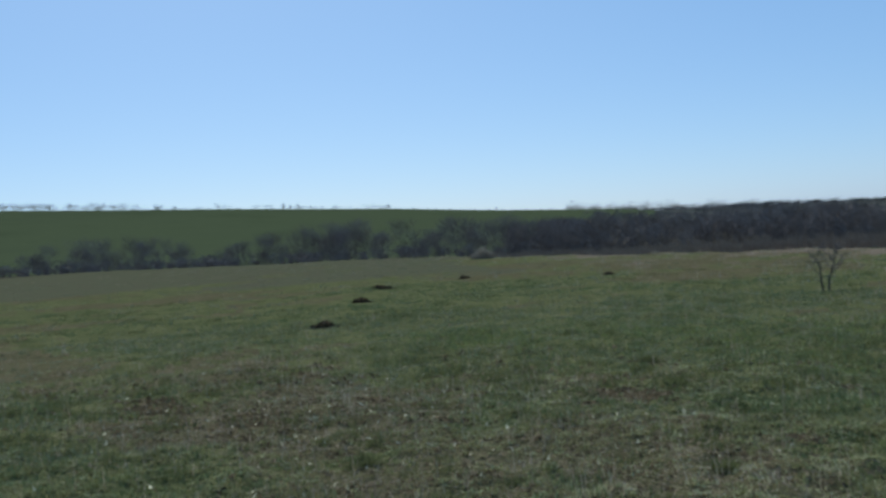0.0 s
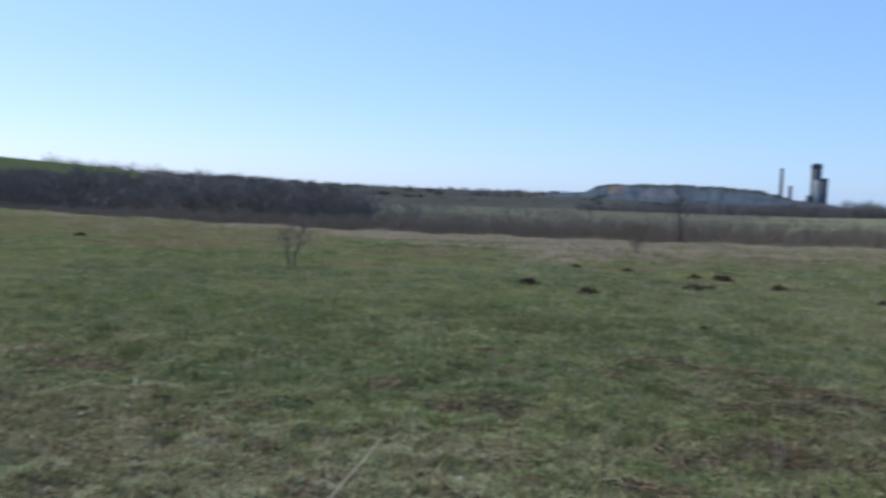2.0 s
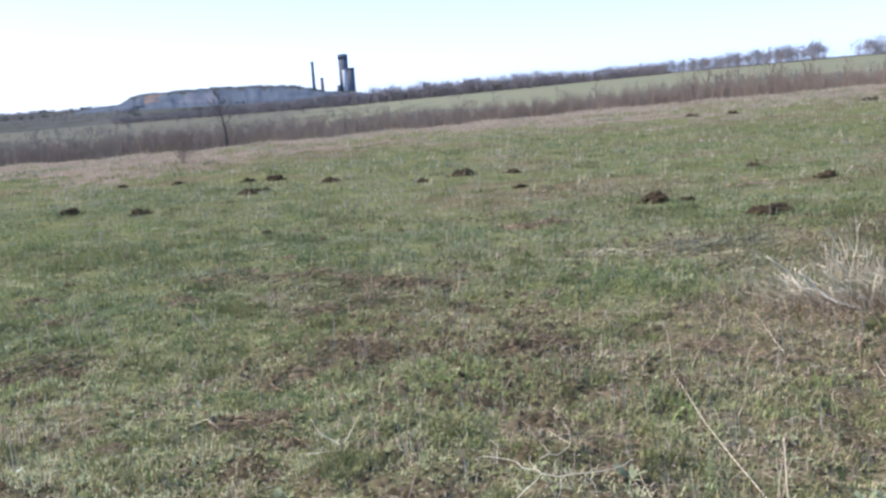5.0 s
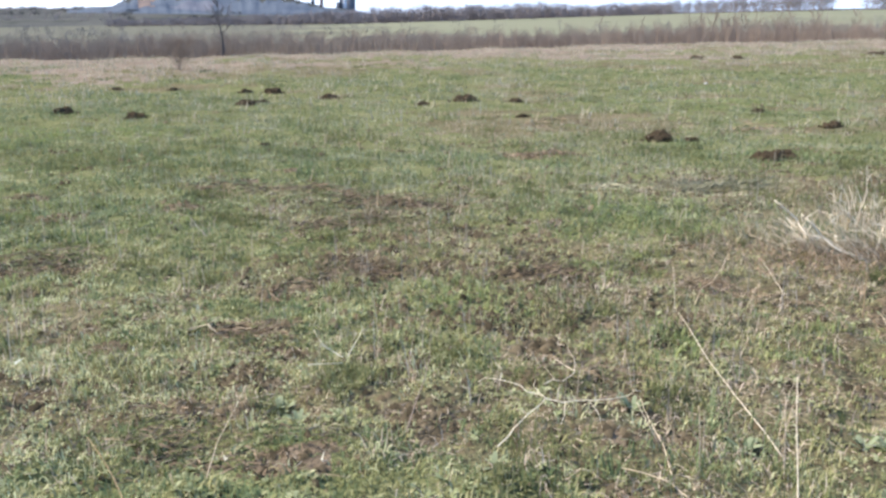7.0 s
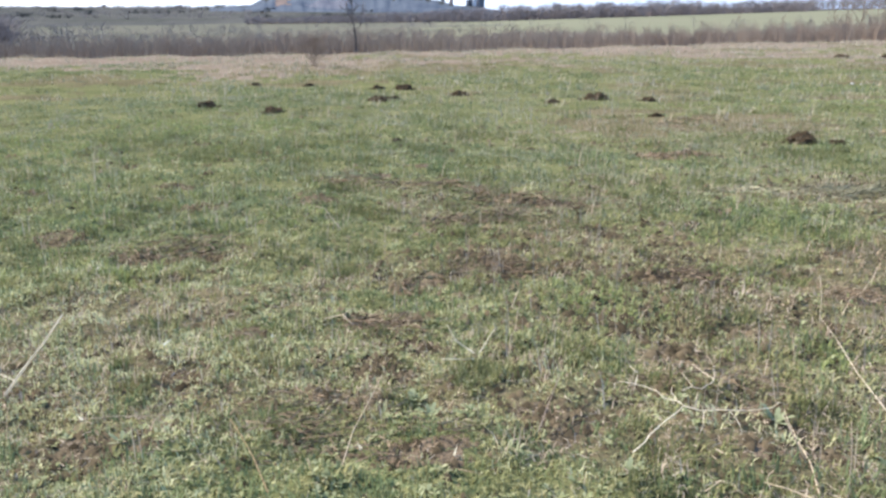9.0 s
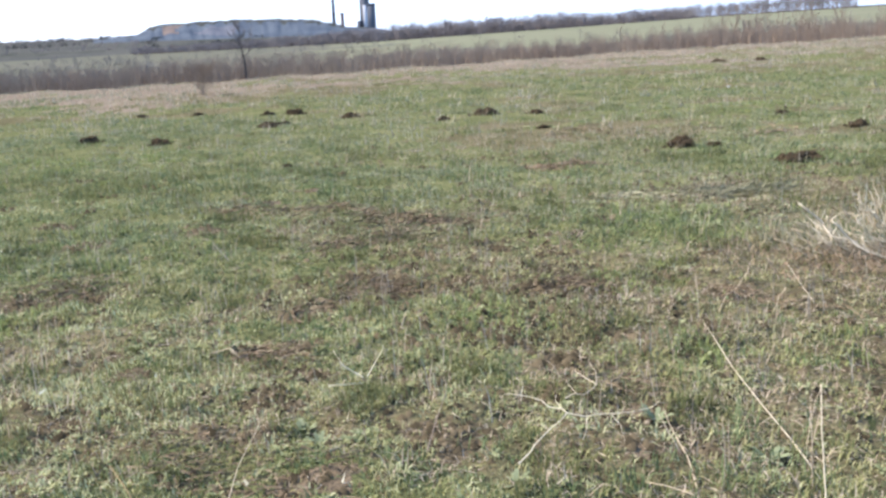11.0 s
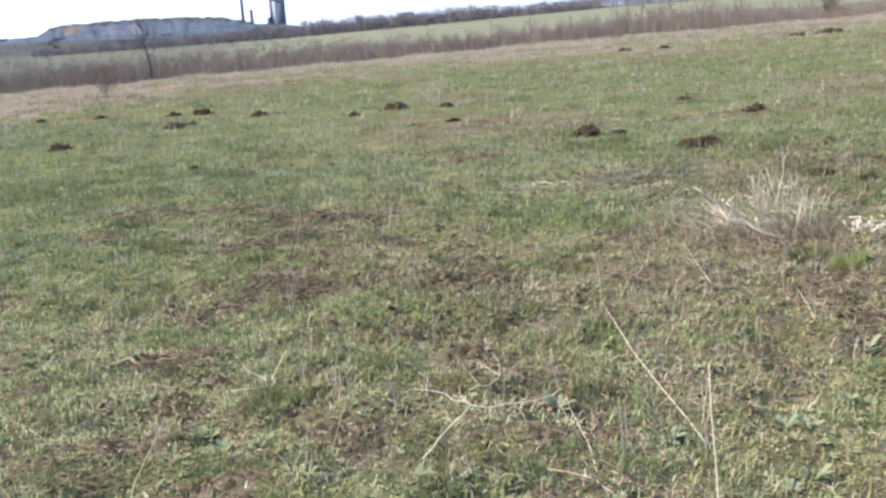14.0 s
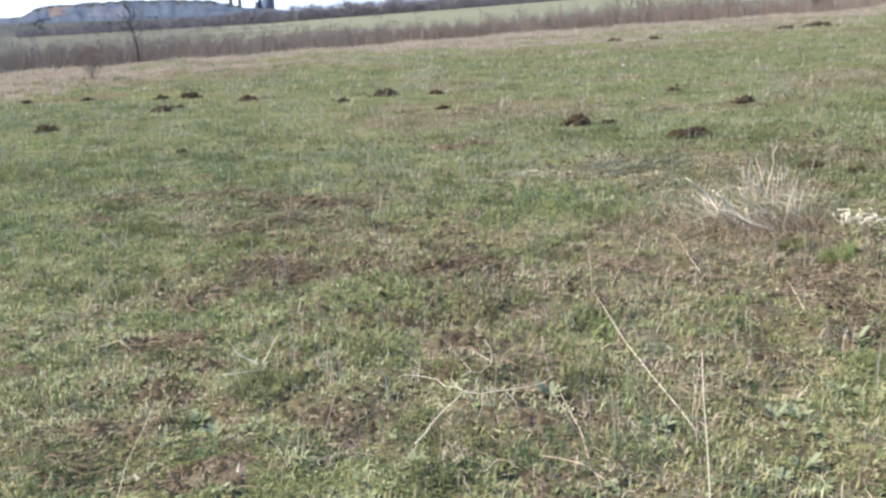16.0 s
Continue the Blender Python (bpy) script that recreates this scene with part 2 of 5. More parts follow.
class Soup:
    """Loose triangles and quads (as two triangles) gathered into one mesh."""

    def __init__(self):
        self.v, self.f, self.count = [], [], 0

    def add(self, v, f):
        self.v.append(np.asarray(v, float).reshape(-1, 3))
        self.f.append(np.asarray(f, int).reshape(-1, 3) + self.count)
        self.count += len(self.v[-1])

    def tube(self, pts, radii, sides=5):
        """A tapered tube along points, closed at its end."""
        pts, rings = np.asarray(pts, float), []
        for i, (p, r) in enumerate(zip(pts, radii)):
            d = pts[min(i + 1, len(pts) - 1)] - pts[max(i - 1, 0)]
            d = d / (np.linalg.norm(d) + 1e-9)
            a = np.cross(d, (0.3, 0.9, 0.2) if abs(d[2]) > 0.8 else (0, 0, 1))
            a /= np.linalg.norm(a) + 1e-9
            c = np.cross(d, a)
            w = np.linspace(0, 2 * np.pi, sides, endpoint=False)[:, None]
            rings.append(p + r * (np.cos(w) * a + np.sin(w) * c))
        faces = []
        for i in range(len(pts) - 1):
            for j in range(sides):
                q, w = i * sides + j, i * sides + (j + 1) % sides
                faces += [(q, w, w + sides), (q, w + sides, q + sides)]
        last = (len(pts) - 1) * sides
        faces += [(last, last + j, last + j + 1) for j in range(1, sides - 1)]
        self.add(np.concatenate(rings), faces)

    def spikes(self, base, tip, width, rng):
        """Thin triangles from base points to tips."""
        base, tip = np.asarray(base, float), np.asarray(tip, float)
        d = tip - base
        a = np.cross(d, rng.normal(size=d.shape))
        a *= (np.asarray(width) / (np.linalg.norm(a, axis=1) + 1e-9))[:, None] / 2
        n = len(base)
        i = np.arange(n)
        self.add(np.concatenate([base - a, base + a, tip]), np.stack([i, i + n, i + 2 * n], 1))

    def mesh(self, name, mats):
        return to_mesh(name, np.concatenate(self.v), np.concatenate(self.f), mats)


# ---- lie of the land: distances and rises by bearing ----
BEARING = [-180, -110, -80, -67, -57, -50, -43, -36, -28, -13, 0, 11, 18, 23, 28, 33, 37, 60, 180]
BRINK = [150, 170, 160, 95, 76, 56, 46, 41, 37, 36, 39, 45, 51, 55, 60, 67, 85, 120, 150]
RISE_150 = [-0.4, -0.4, -0.55, -1.0, -1.15, -1.5, -1.6, -1.65, -1.75, -1.65, -1.35, -1.05, -0.85, -0.65, -0.55, -0.5, -0.45, -0.3, -0.4]
RISE_400 = [0.2, 1.5, 2.55, 2.05, 1.5, 1.0, 0.5, -0.1, -0.85, -0.64, -0.56, -0.26, -0.05, 0.06, 0.14, 0.24, 0.26, 0.2, 0.2]
RISE_520 = [0.3, 2.2, 3.15, 2.55, 1.93, 1.36, 0.95, 0.2, -0.5, -0.45, -0.4, -0.15, 0.05, 0.15, 0.26, 0.33, 0.35, 0.3, 0.3]
RISE_1500 = [0.2, 0.9, 1.2, 1.0, 0.9, 0.75, 0.65, 0.62, 0.42, 0.36, 0.1, 0.1, 0.1, 0.1, 0.1, 0.1, 0.1, 0.1, 0.2]
EYE = 1.6


def by_bearing(table, bearing):
    return np.interp(bearing, BEARING, table)


def brink(bearing):
    return by_bearing(BRINK, bearing) * (1 + 0.02 * np.sin(bearing * 0.9) + 0.015 * np.sin(bearing * 2.3 + 1))


def clouds(x, y, size, seed):
    """Smooth random patches of the given size, 0 to 1."""
    r = np.random.default_rng(seed).random((64, 64))
    u, v = np.asarray(x) / size + 500.3, np.asarray(y) / size + 500.7
    i, j = np.floor(u).astype(int), np.floor(v).astype(int)
    a, b = u - i, v - j
    a, b = a * a * (3 - 2 * a), b * b * (3 - 2 * b)
    i, j, i2, j2 = i % 64, j % 64, (i + 1) % 64, (j + 1) % 64
    return (r[i, j] * (1 - a) + r[i2, j] * a) * (1 - b) + (r[i, j2] * (1 - a) + r[i2, j2] * a) * b


def wave(x, y):
    """Unevenness of the meadow: gentle swells and tussocky bumps."""
    r = np.hypot(x, y)
    small = np.clip(1.5 - r / 14, 0, 1)
    return (0.05 * (clouds(x, y, 1.1, 21) - 0.5) + small * (0.07 * (clouds(x, y, 0.30, 22) - 0.5) + 0.05 * (clouds(x, y, 0.13, 23) - 0.5)) + 0.10 * (clouds(x, y, 4.0, 24) - 0.5))


def land(x, y):
    """Height of the ground at x, y."""
    x, y = np.asarray(x, float), np.asarray(y, float)
    r, bearing = np.hypot(x, y), np.degrees(np.arctan2(x, y))
    edge = brink(bearing)
    near = wave(x, y) * np.clip(r / 3.0, 0.2, 1.0) * np.clip((edge * 0.97 - r) / (edge * 0.45), 0, 1)
    marks = [edge, edge + 14, np.full_like(r, 170.0), np.full_like(r, 400.0), np.full_like(r, 520.0), np.full_like(r, 1500.0), np.full_like(r, 4600.0)]
    rise = [EYE + d * np.tan(np.radians(by_bearing(tab, bearing))) for d, tab in ((170, RISE_150), (400, RISE_400), (520, RISE_520), (1500, RISE_1500))]
    drop = EYE - (edge + 14) * (EYE / edge) * 1.1
    heights = [np.zeros_like(r), drop, *rise, np.full_like(r, 4.0)]
    z = np.zeros_like(r)
    for i in range(len(marks) - 1):
        u = np.clip((r - marks[i]) / np.maximum(marks[i + 1] - marks[i], 1.0), 0, 1)
        u = u * u * (3 - 2 * u) if i in (0, 3) else u
        z = np.where(r > marks[i], heights[i] + (heights[i + 1] - heights[i]) * u, z)
    return z + near


def at(bearing, distance):
    """A point on the ground by bearing and distance."""
    x, y = distance * np.sin(np.radians(bearing)), distance * np.cos(np.radians(bearing))
    return x, y, land(x, y)


MOLES = [(-4.83, 15.9, 0.38), (-3.5, 15.2, 0.33), (-1.95, 17.2, 0.4), (-1.7, 17.5, 0.32), (-1.69, 19.8, 0.42), (-2.25, 19.8, 0.26), (-0.48, 18.2, 0.4), (-5.24, 21.3, 0.26), (-3.94, 21.0, 0.27),
         (1.22, 16.5, 0.24), (2.01, 16.8, 0.48), (2.93, 16.7, 0.27), (2.63, 14.3, 0.22), (3.95, 11.75, 0.42), (4.3, 11.5, 0.22), (4.62, 10.0, 0.40), (4.86, 10.1, 0.36), (6.75, 12.5, 0.3), (6.61, 14.6, 0.25),
         (4.85, 7.75, 0.25), (-15.5, 7.85, 0.5), (-26.2, 15.8, 0.6)]
MOLES += [(-25.2, 15.4, 0.5), (-20.7, 11.8, 0.5), (-20.5, 20.9, 0.36), (-26.3, 19.5, 0.42), (20.7, 34.9, 0.8), (23.0, 36.1, 1.0), (22.3, 35.8, 0.7), (12.84, 33.6, 0.6), (14.2, 33.1, 0.45), (-1.18, 12.0, 0.16), (5.0, 7.3, 0.22)]

# x, y, half-widths, reddish or dark
PATCHES = [(2.21, 10.7, 0.42, 0.2, 1), (3.3, 8.75, 0.3, 0.08, 0), (-0.07, 5.8, 0.2, 0.17, 0), (-0.5, 5.42, 0.16, 0.12, 0), (0.45, 7.75, 0.36, 0.09, 1), (-2.13, 6.1, 0.3, 0.16, 0),
           (1.07, 5.52, 0.24, 0.12, 0), (-0.53, 4.07, 0.12, 0.1, 1), (-0.66, 4.73, 0.17, 0.11, 0), (0.25, 3.45, 0.17, 0.09, 0), (2.85, 4.25, 0.2, 0.3, 1), (3.05, 4.6, 0.32, 0.2, 1), (2.62, 3.8, 0.16, 0.14, 1), (2.2, 3.7, 0.14, 0.1, 1), (1.0, 3.62, 0.12, 0.1, 1), (-0.1, 5.95, 0.22, 0.16, 0), (2.06, 5.3, 0.14, 0.16, 1), (1.82, 4.7, 0.12, 0.1, 1), (3.15, 4.85, 0.2, 0.16, 1),
           (-0.55, 4.05, 0.16, 0.11, 1), (-0.78, 3.75, 0.12, 0.09, 1), (-0.4, 3.25, 0.22, 0.09, 1), (-0.8, 3.3, 0.12, 0.07, 0), (0.08, 3.6, 0.12, 0.08, 0), (-0.67, 4.76, 0.16, 0.11, 1), (-1.29, 4.57, 0.1, 0.07, 0),
           (-3.2, 6.4, 0.26, 0.15, 0), (-2.3, 6.0, 0.3, 0.14, 0), (-7.9, 3.0, 0.35, 0.3, 0), (-6.3, 3.9, 0.3, 0.25, 0), (-9.5, 2.6, 0.5, 0.3, 0), (-7.0, 2.4, 0.4, 0.25, 0), (-5.8, 5.7, 0.4, 0.25, 0)]

r = random.Random(17)
for k in range(60):
    b, d, w = radians(r.uniform(-62, 36)), 2.7 + 6.8 * r.random() ** 1.3, r.uniform(0.05, 0.13)
    PATCHES.append((d * math.sin(b), d * math.cos(b), w * r.uniform(1.0, 1.8), w, r.choice((0, 0, 1))))


def patch_share(x, y, kinds=(0, 1)):
    """How far a place lies inside the bare soil patches, with ragged edges."""
    out = np.zeros_like(x)
    rag = 1.9 * (clouds(x, y, 0.16, 41) - 0.5) + 1.7 * (clouds(x, y, 0.07, 42) - 0.5)
    for px, py, a, b, red in PATCHES:
        if red in kinds:
            out = np.maximum(out, 1.2 - ((x - px) / a) ** 2 - ((y - py) / b) ** 2 + rag)
    return np.clip(out, 0, 1)


def bare_share(x, y):
    """How bare the soil lies at a place: 1 inside the soil patches and molehills."""
    out = patch_share(x, y)
    for px, py, w in MOLES:
        out = np.maximum(out, 1.3 - ((x - px) ** 2 + (y - py) ** 2) / (0.45 * w) ** 2)
    return np.clip(out, 0, 1)


# x, y, half-widths and strength of the greener (+) and drier (-) stretches
STRETCHES = [(-3.0, 7.6, 1.3, 1.3, 0.5), (0.0, 10.6, 6.5, 1.9, 0.6), (2.4, 7.2, 0.6, 0.5, 0.4), (-9.0, 9.0, 5.0, 3.0, 0.35), (0.3, 7.3, 1.6, 0.8, 0.05), (0.0, 5.7, 0.9, 0.4, -0.2), (2.9, 4.6, 0.7, 0.7, -0.35),
             (-0.4, 3.75, 0.9, 0.5, -0.5), (1.8, 4.4, 0.6, 0.6, -0.05), (-7.5, 3.4, 2.2, 1.6, -0.6), (-2.3, 6.2, 0.6, 0.2, -0.5), (0.5, 3.3, 0.7, 0.35, -0.35), (1.9, 3.1, 0.8, 0.5, 0.2), (-1.9, 15.5, 5.0, 2.5, 0.15), (4.0, 11.0, 1.0, 1.0, 0.2), (-13.0, 11.0, 9.0, 8.0, 0.42), (-1.9, 5.2, 1.1, 1.0, -0.3), (0.9, 4.8, 1.3, 1.1, 0.22), (2.3, 7.4, 1.2, 0.9, 0.6)]


def lush(x, y):
    """Greener and drier stretches of the meadow, 0 to 1."""
    out = 0.5 + 0.8 * (clouds(x, y, 1.9, 1) - 0.5) + 0.5 * (clouds(x, y, 0.55, 2) - 0.5) + 0.75 * (clouds(x, y, 5.0, 3) - 0.5)
    for px, py, a, b, k in STRETCHES:
        out = out + k * np.exp(-(((x - px) / a) ** 2 + ((y - py) / b) ** 2))
    return np.clip(out, 0, 1)


def build_ground():
    bearings = np.concatenate([np.arange(-180, -96, 2.0), np.arange(-96, 52, 0.48), np.arange(52, 180, 2.0)])
    radii = np.concatenate([[0.0], np.geomspace(0.4, 2.2, 12)[:-1], np.geomspace(2.2, 11, 150)[:-1], np.geomspace(11, 60, 120)[:-1], np.geomspace(60, 4600, 95)])
    bb, rr = np.meshgrid(bearings, radii, indexing="ij")
    x, y = rr * np.sin(np.radians(bb)), rr * np.cos(np.radians(bb))
    verts = np.stack([x, y, land(x, y)], -1).reshape(-1, 3)
    n, m = bb.shape
    i, j = np.meshgrid(np.arange(n), np.arange(m - 1), indexing="ij")
    a, c = (i * m + j).ravel(), (((i + 1) % n) * m + j).ravel()
    faces = np.stack([a, a + 1, c + 1, c], 1)
    mid = verts[faces].mean(1)
    r, bearing = np.hypot(mid[:, 0], mid[:, 1]), np.degrees(np.arctan2(mid[:, 0], mid[:, 1]))
    slots = np.zeros(len(faces), int)
    dry = r / brink(bearing) + 0.35 * (clouds(mid[:, 0], mid[:, 1], 3.0, 61) - 0.5) + 0.2 * (clouds(mid[:, 0], mid[:, 1], 0.9, 62) - 0.5) + np.random.default_rng(4).normal(0, 0.07, len(r))
    slots[dry - np.interp(bearing, [-60, -40, -15], [0.35, 0.15, 0.0]) > 0.80] = 1
    slots[(bearing + 40 * (clouds(mid[:, 0], mid[:, 1], 7.0, 66) - 0.5) < -52) & (r > 16 + 40 * clouds(mid[:, 0], mid[:, 1], 5.0, 65) + np.random.default_rng(6).normal(0, 3, len(r)))] = 10
    slots[r > brink(bearing) + 16] = 2
    slots[(r > 165) & (bearing < -41)] = 3
    slots[(slots == 0) & (lush(mid[:, 0], mid[:, 1]) + np.random.default_rng(5).normal(0, 0.06, len(r)) + np.clip((r - 6) / 40, 0, 0.10) > 0.5)] = 5
    close = r < 14
    slots[close & (patch_share(mid[:, 0], mid[:, 1], (0,)) > 0.5)] = 8
    slots[close & (patch_share(mid[:, 0], mid[:, 1], (1,)) > 0.5)] = 9
    slots[(r > 120 + 30 * np.sin(bearing * 0.35) + 60 * clouds(mid[:, 0], mid[:, 1], 40.0, 63)) & (bearing + 9 * clouds(mid[:, 0], mid[:, 1], 35.0, 64) > 3)] = 6
    slots[(r > 120) & (r < 350) & (bearing > -48) & (bearing < -27.5 + 1.5 * np.sin(r * 0.05))] = 7
    slots[(r > 135) & (r < 168) & (bearing < -44) & (bearing > -100)] = 7
    slots[(r > 398) & (r < 450) & (bearing > -14) & (bearing < 19)] = 7
    slots[(r > 430) & (bearing > -41) & (slots != 7)] = 4
    slots[r > 560] = 4
    ground = new("ground", to_mesh("ground", verts, faces, [M_MEADOW, M_VERGE, M_FIELD, M_CROP, M_FAR, M_TURF, M_HAZED_PASTURE, M_WOODFLOOR, M_BARE, M_RED_EARTH, M_DULL_TURF], slots, True))
    tagged(ground, "rough spring meadow, patchy green grass over brown soil, rising to far fields", "ground", kind="structure")


build_ground()
rng = np.random.default_rng(11)


# ---- far works and spoil heap ----
def block(soup, x0, x1, y0, y1, z0, z1):
    v = [(x, y, z) for z in (z0, z1) for x, y in ((x0, y0), (x1, y0), (x1, y1), (x0, y1))]
    q = [(0, 3, 2, 1), (4, 5, 6, 7), (0, 1, 5, 4), (1, 2, 6, 5), (2, 3, 7, 6), (3, 0, 4, 7)]
    soup.add(v, [t for a, b, c, d in q for t in ((a, b, c), (a, c, d))])


def block_mesh(name, mat, *boxes):
    s = Soup()
    for box in boxes:
        block(s, *box)
    return s.mesh(name, mat)


def winding_tower():
    """A tall concrete tower with a dark cap, and in front a lower block painted as shaded beside a pale column painted
    as sunlit.
    """
    y, foot = 1200.0, -14.0
    thing = tagged(new("industrial_tower"), "tall dark concrete tower with a paler lower block", "tower")
    thing.location = (0, y, foot)
    part("shaft", block_mesh("shaft", M_DARK_CONCRETE, (-9.0, 3.2, 0, 14, 0, 64)), thing)
    part("cap", block_mesh("cap", M_DARK_CONCRETE, (-9.3, 3.5, -0.3, 14.3, 64, 69.5), (-6.5, 0.5, 2, 11, 69.5, 70.3)), thing, "overhanging dark machine-room cap")
    # sunlit side and shaded front of the block painted as pale and dark concrete
    part("column", block_mesh("column", M_SUNLIT_CONCRETE, (-5.0, 0.2, -6, 0, 0, 50)), thing, "concrete column painted pale as the sunlit side")
    lower = part("block", block_mesh("block", M_DARK_CONCRETE, (0.2, 10.6, -6, 9, 0, 49)), thing, "concrete lower block painted dark as its shaded front")
    part("rim", block_mesh("rim", M_DARK_CONCRETE, (0.0, 10.8, -6.2, 9.2, 49, 52.0)), lower, "dark roof rim")
    part("annex", block_mesh("annex", M_DARK_CONCRETE, (-13.2, -9.0, -2, 10, 0, 31)), thing)


def chimney(x, y, foot, height, radius, mat, label):
    thing = tagged(new("chimney"), label, "chimney", "works chimneys")
    thing.location = (x, y, foot)
    s = Soup()
    s.tube([(0, 0, 0), (0, 0, height * 0.5), (0, 0, height)], [radius * 1.25, radius * 1.08, radius * 0.92], 14)
    stack = part("stack", s.mesh("stack", mat), thing)
    s = Soup()
    s.tube([(0, 0, height - 1.6), (0, 0, height - 1.5), (0, 0, height), (0, 0, height + 0.1)], [radius * 0.94, radius * 1.12, radius * 1.12, radius * 0.6], 14)
    part("rim", s.mesh("rim", M_DARK_CONCRETE), stack)


winding_tower()
chimney(-42.5, 1200, -14, 63.0, 2.0, M_DARK_CONCRETE, "tall slender grey concrete chimney beside the tower")
chimney(-32.0, 1205, -14, 42.0, 2.2, M_BRICK, "short brownish brick chimney beside the tower")


def spoil_heap():
    """A flat-topped tip of mine waste with gullied flanks."""
    bearings, steps = np.linspace(-16.0, 1.5, 150), np.linspace(0, 1, 26)
    top = np.interp(bearings, [-16, -14.6, -13.5, -12.8, -12.3, -8.3, -5, -3.2, -2.2, -1.3, 0, 1.5], [0.30, 0.42, 0.50, 0.90, 0.97, 1.08, 1.0, 0.86, 0.66, 0.42, 0.34, 0.05])
    verts, slots = [], []
    for b, t in zip(bearings, top):
        for u in steps:
            dist = 930 + 330 * u
            crest = EYE + 1090 * math.tan(radians(t))
            x, y, z = at(b, dist)
            lift = min(1.0, u / 0.42) if u < 0.8 else max(0.0, (1 - u) / 0.2)
            lift = lift ** 0.85
            gully = 0.13 * noise.noise(Vector((b * 2.2, u * 1.5, 3.0))) * math.sin(math.pi * min(1, u / 0.42)) + 0.05 * noise.noise(Vector((b * 6, u * 6, 1.0)))
            verts.append((x, y, z - 2 + (crest - z + 2) * max(0.0, lift + gully * (lift < 0.98)) + 0.5 * noise.noise(Vector((b * 9, u * 9, 0)))))
    n, m = len(bearings), len(steps)
    faces = []
    for i in range(n - 1):
        for j in range(m - 1):
            faces.append((i * m + j, i * m + j + 1, (i + 1) * m + j + 1, (i + 1) * m + j))
            b, u = bearings[i], steps[j]
            red = -12.3 + 0.5 * u < b < -11.0 - 0.9 * u + 0.3 * math.sin(u * 23) and 0.14 < u < 0.36
            pale = -9.9 + 0.5 * math.sin(u * 31) < b < -7.7 + 0.4 * math.sin(u * 47) and 0.06 < u < 0.27
            slots.append(1 if red else 3 if pale else 2 if u > 0.335 + 0.03 * math.sin(b * 9) + 0.03 * math.sin(b * 4.1) else 0)
    thing = tagged(new("spoil_tip"), "flat-topped grey mine spoil heap with a reddish eroded face", "spoil tip")
    verts, faces, slots = np.array(verts), np.array(faces), np.array(slots)
    for k, (name, mat, label) in enumerate((("flank", M_HAZED_HEAP, ""), ("eroded_face", M_HEAP_RED, "burnt reddish spoil"), ("plateau", M_SCRUB, "scrub-covered flat top"), ("pale_face", M_PALE_SPOIL, "paler grey spoil"))):
        part(name, to_mesh(name, verts, faces[slots == k], mat, None, True), thing, label)


spoil_heap()


# ---- trees and thickets ----
def grow(rng, wood, twigs, height, spread=0.5, girth=0.02, stems=1, twig=0.03, fine=5, lean=(0, 0), bare=0.25, limbs=10):
    """A leafless tree: tapered stems, limbs, branches and sprays of thin twigs."""
    for s in range(stems):
        a0 = rng.uniform(0, 2 * np.pi)
        tilt = rng.uniform(0.05, 0.16) if stems == 1 else rng.uniform(0.08, 0.3)
        top = np.array([math.cos(a0) * tilt * height * spread + lean[0], math.sin(a0) * tilt * height * spread + lean[1], height * rng.uniform(0.8, 1.0)])
        foot = np.array([math.cos(a0), math.sin(a0), 0]) * (0 if stems == 1 else 0.05 * height)
        bend = np.array([rng.normal(0, 0.04), rng.normal(0, 0.04), 0]) * height
        trunk = [foot + (0, 0, -0.15), foot * 0.7 + top * 0.3 + bend, foot * 0.35 + top * 0.65 - bend * 0.5, top]
        wood.tube(trunk, [girth * height, girth * height * 0.75, girth * height * 0.45, girth * height * 0.12], 6)
        for k in range(limbs):
            u = bare + (1 - bare) * (k + rng.random()) / limbs
            u = min(u, 0.97)
            i = min(2, int(u * 3))
            start = trunk[i] + (trunk[i + 1] - trunk[i]) * (u * 3 - i)
            a = rng.uniform(0, 2 * np.pi)
            length = height * spread * (1.05 - 0.75 * u) * rng.uniform(0.6, 1.1)
            way = np.array([math.cos(a), math.sin(a), rng.uniform(0.5, 1.3)])
            way /= np.linalg.norm(way)
            mid = start + way * length * 0.5 + (0, 0, -0.03 * length)
            end = start + way * length + np.array([0, 0, 0.12 * length])
            wood.tube([start, mid, end], [girth * height * 0.26, girth * height * 0.15, girth * height * 0.05], 4)
            for q in range(7):
                o = start + (end - start) * rng.uniform(0.15, 1.0)
                w2 = way + rng.normal(0, 0.5, 3) + (0, 0, 0.5)
                e2 = o + w2 / np.linalg.norm(w2) * length * rng.uniform(0.3, 0.6)
                twigs.spikes(o[None], e2[None], np.array([girth * height * 0.2]), rng)
                base = o + (e2 - o) * rng.uniform(0.1, 1.0, (fine, 1))
                d = (e2 - o) / np.linalg.norm(e2 - o) + rng.normal(0, 0.5, (fine, 3)) + (0, 0, 0.4)
                d /= np.linalg.norm(d, axis=1)[:, None]
                tips = base + d * (length * rng.uniform(0.15, 0.45, (fine, 1)))
                twigs.spikes(base, tips, np.full(fine, twig) * rng.uniform(0.6, 1.2, fine), rng)


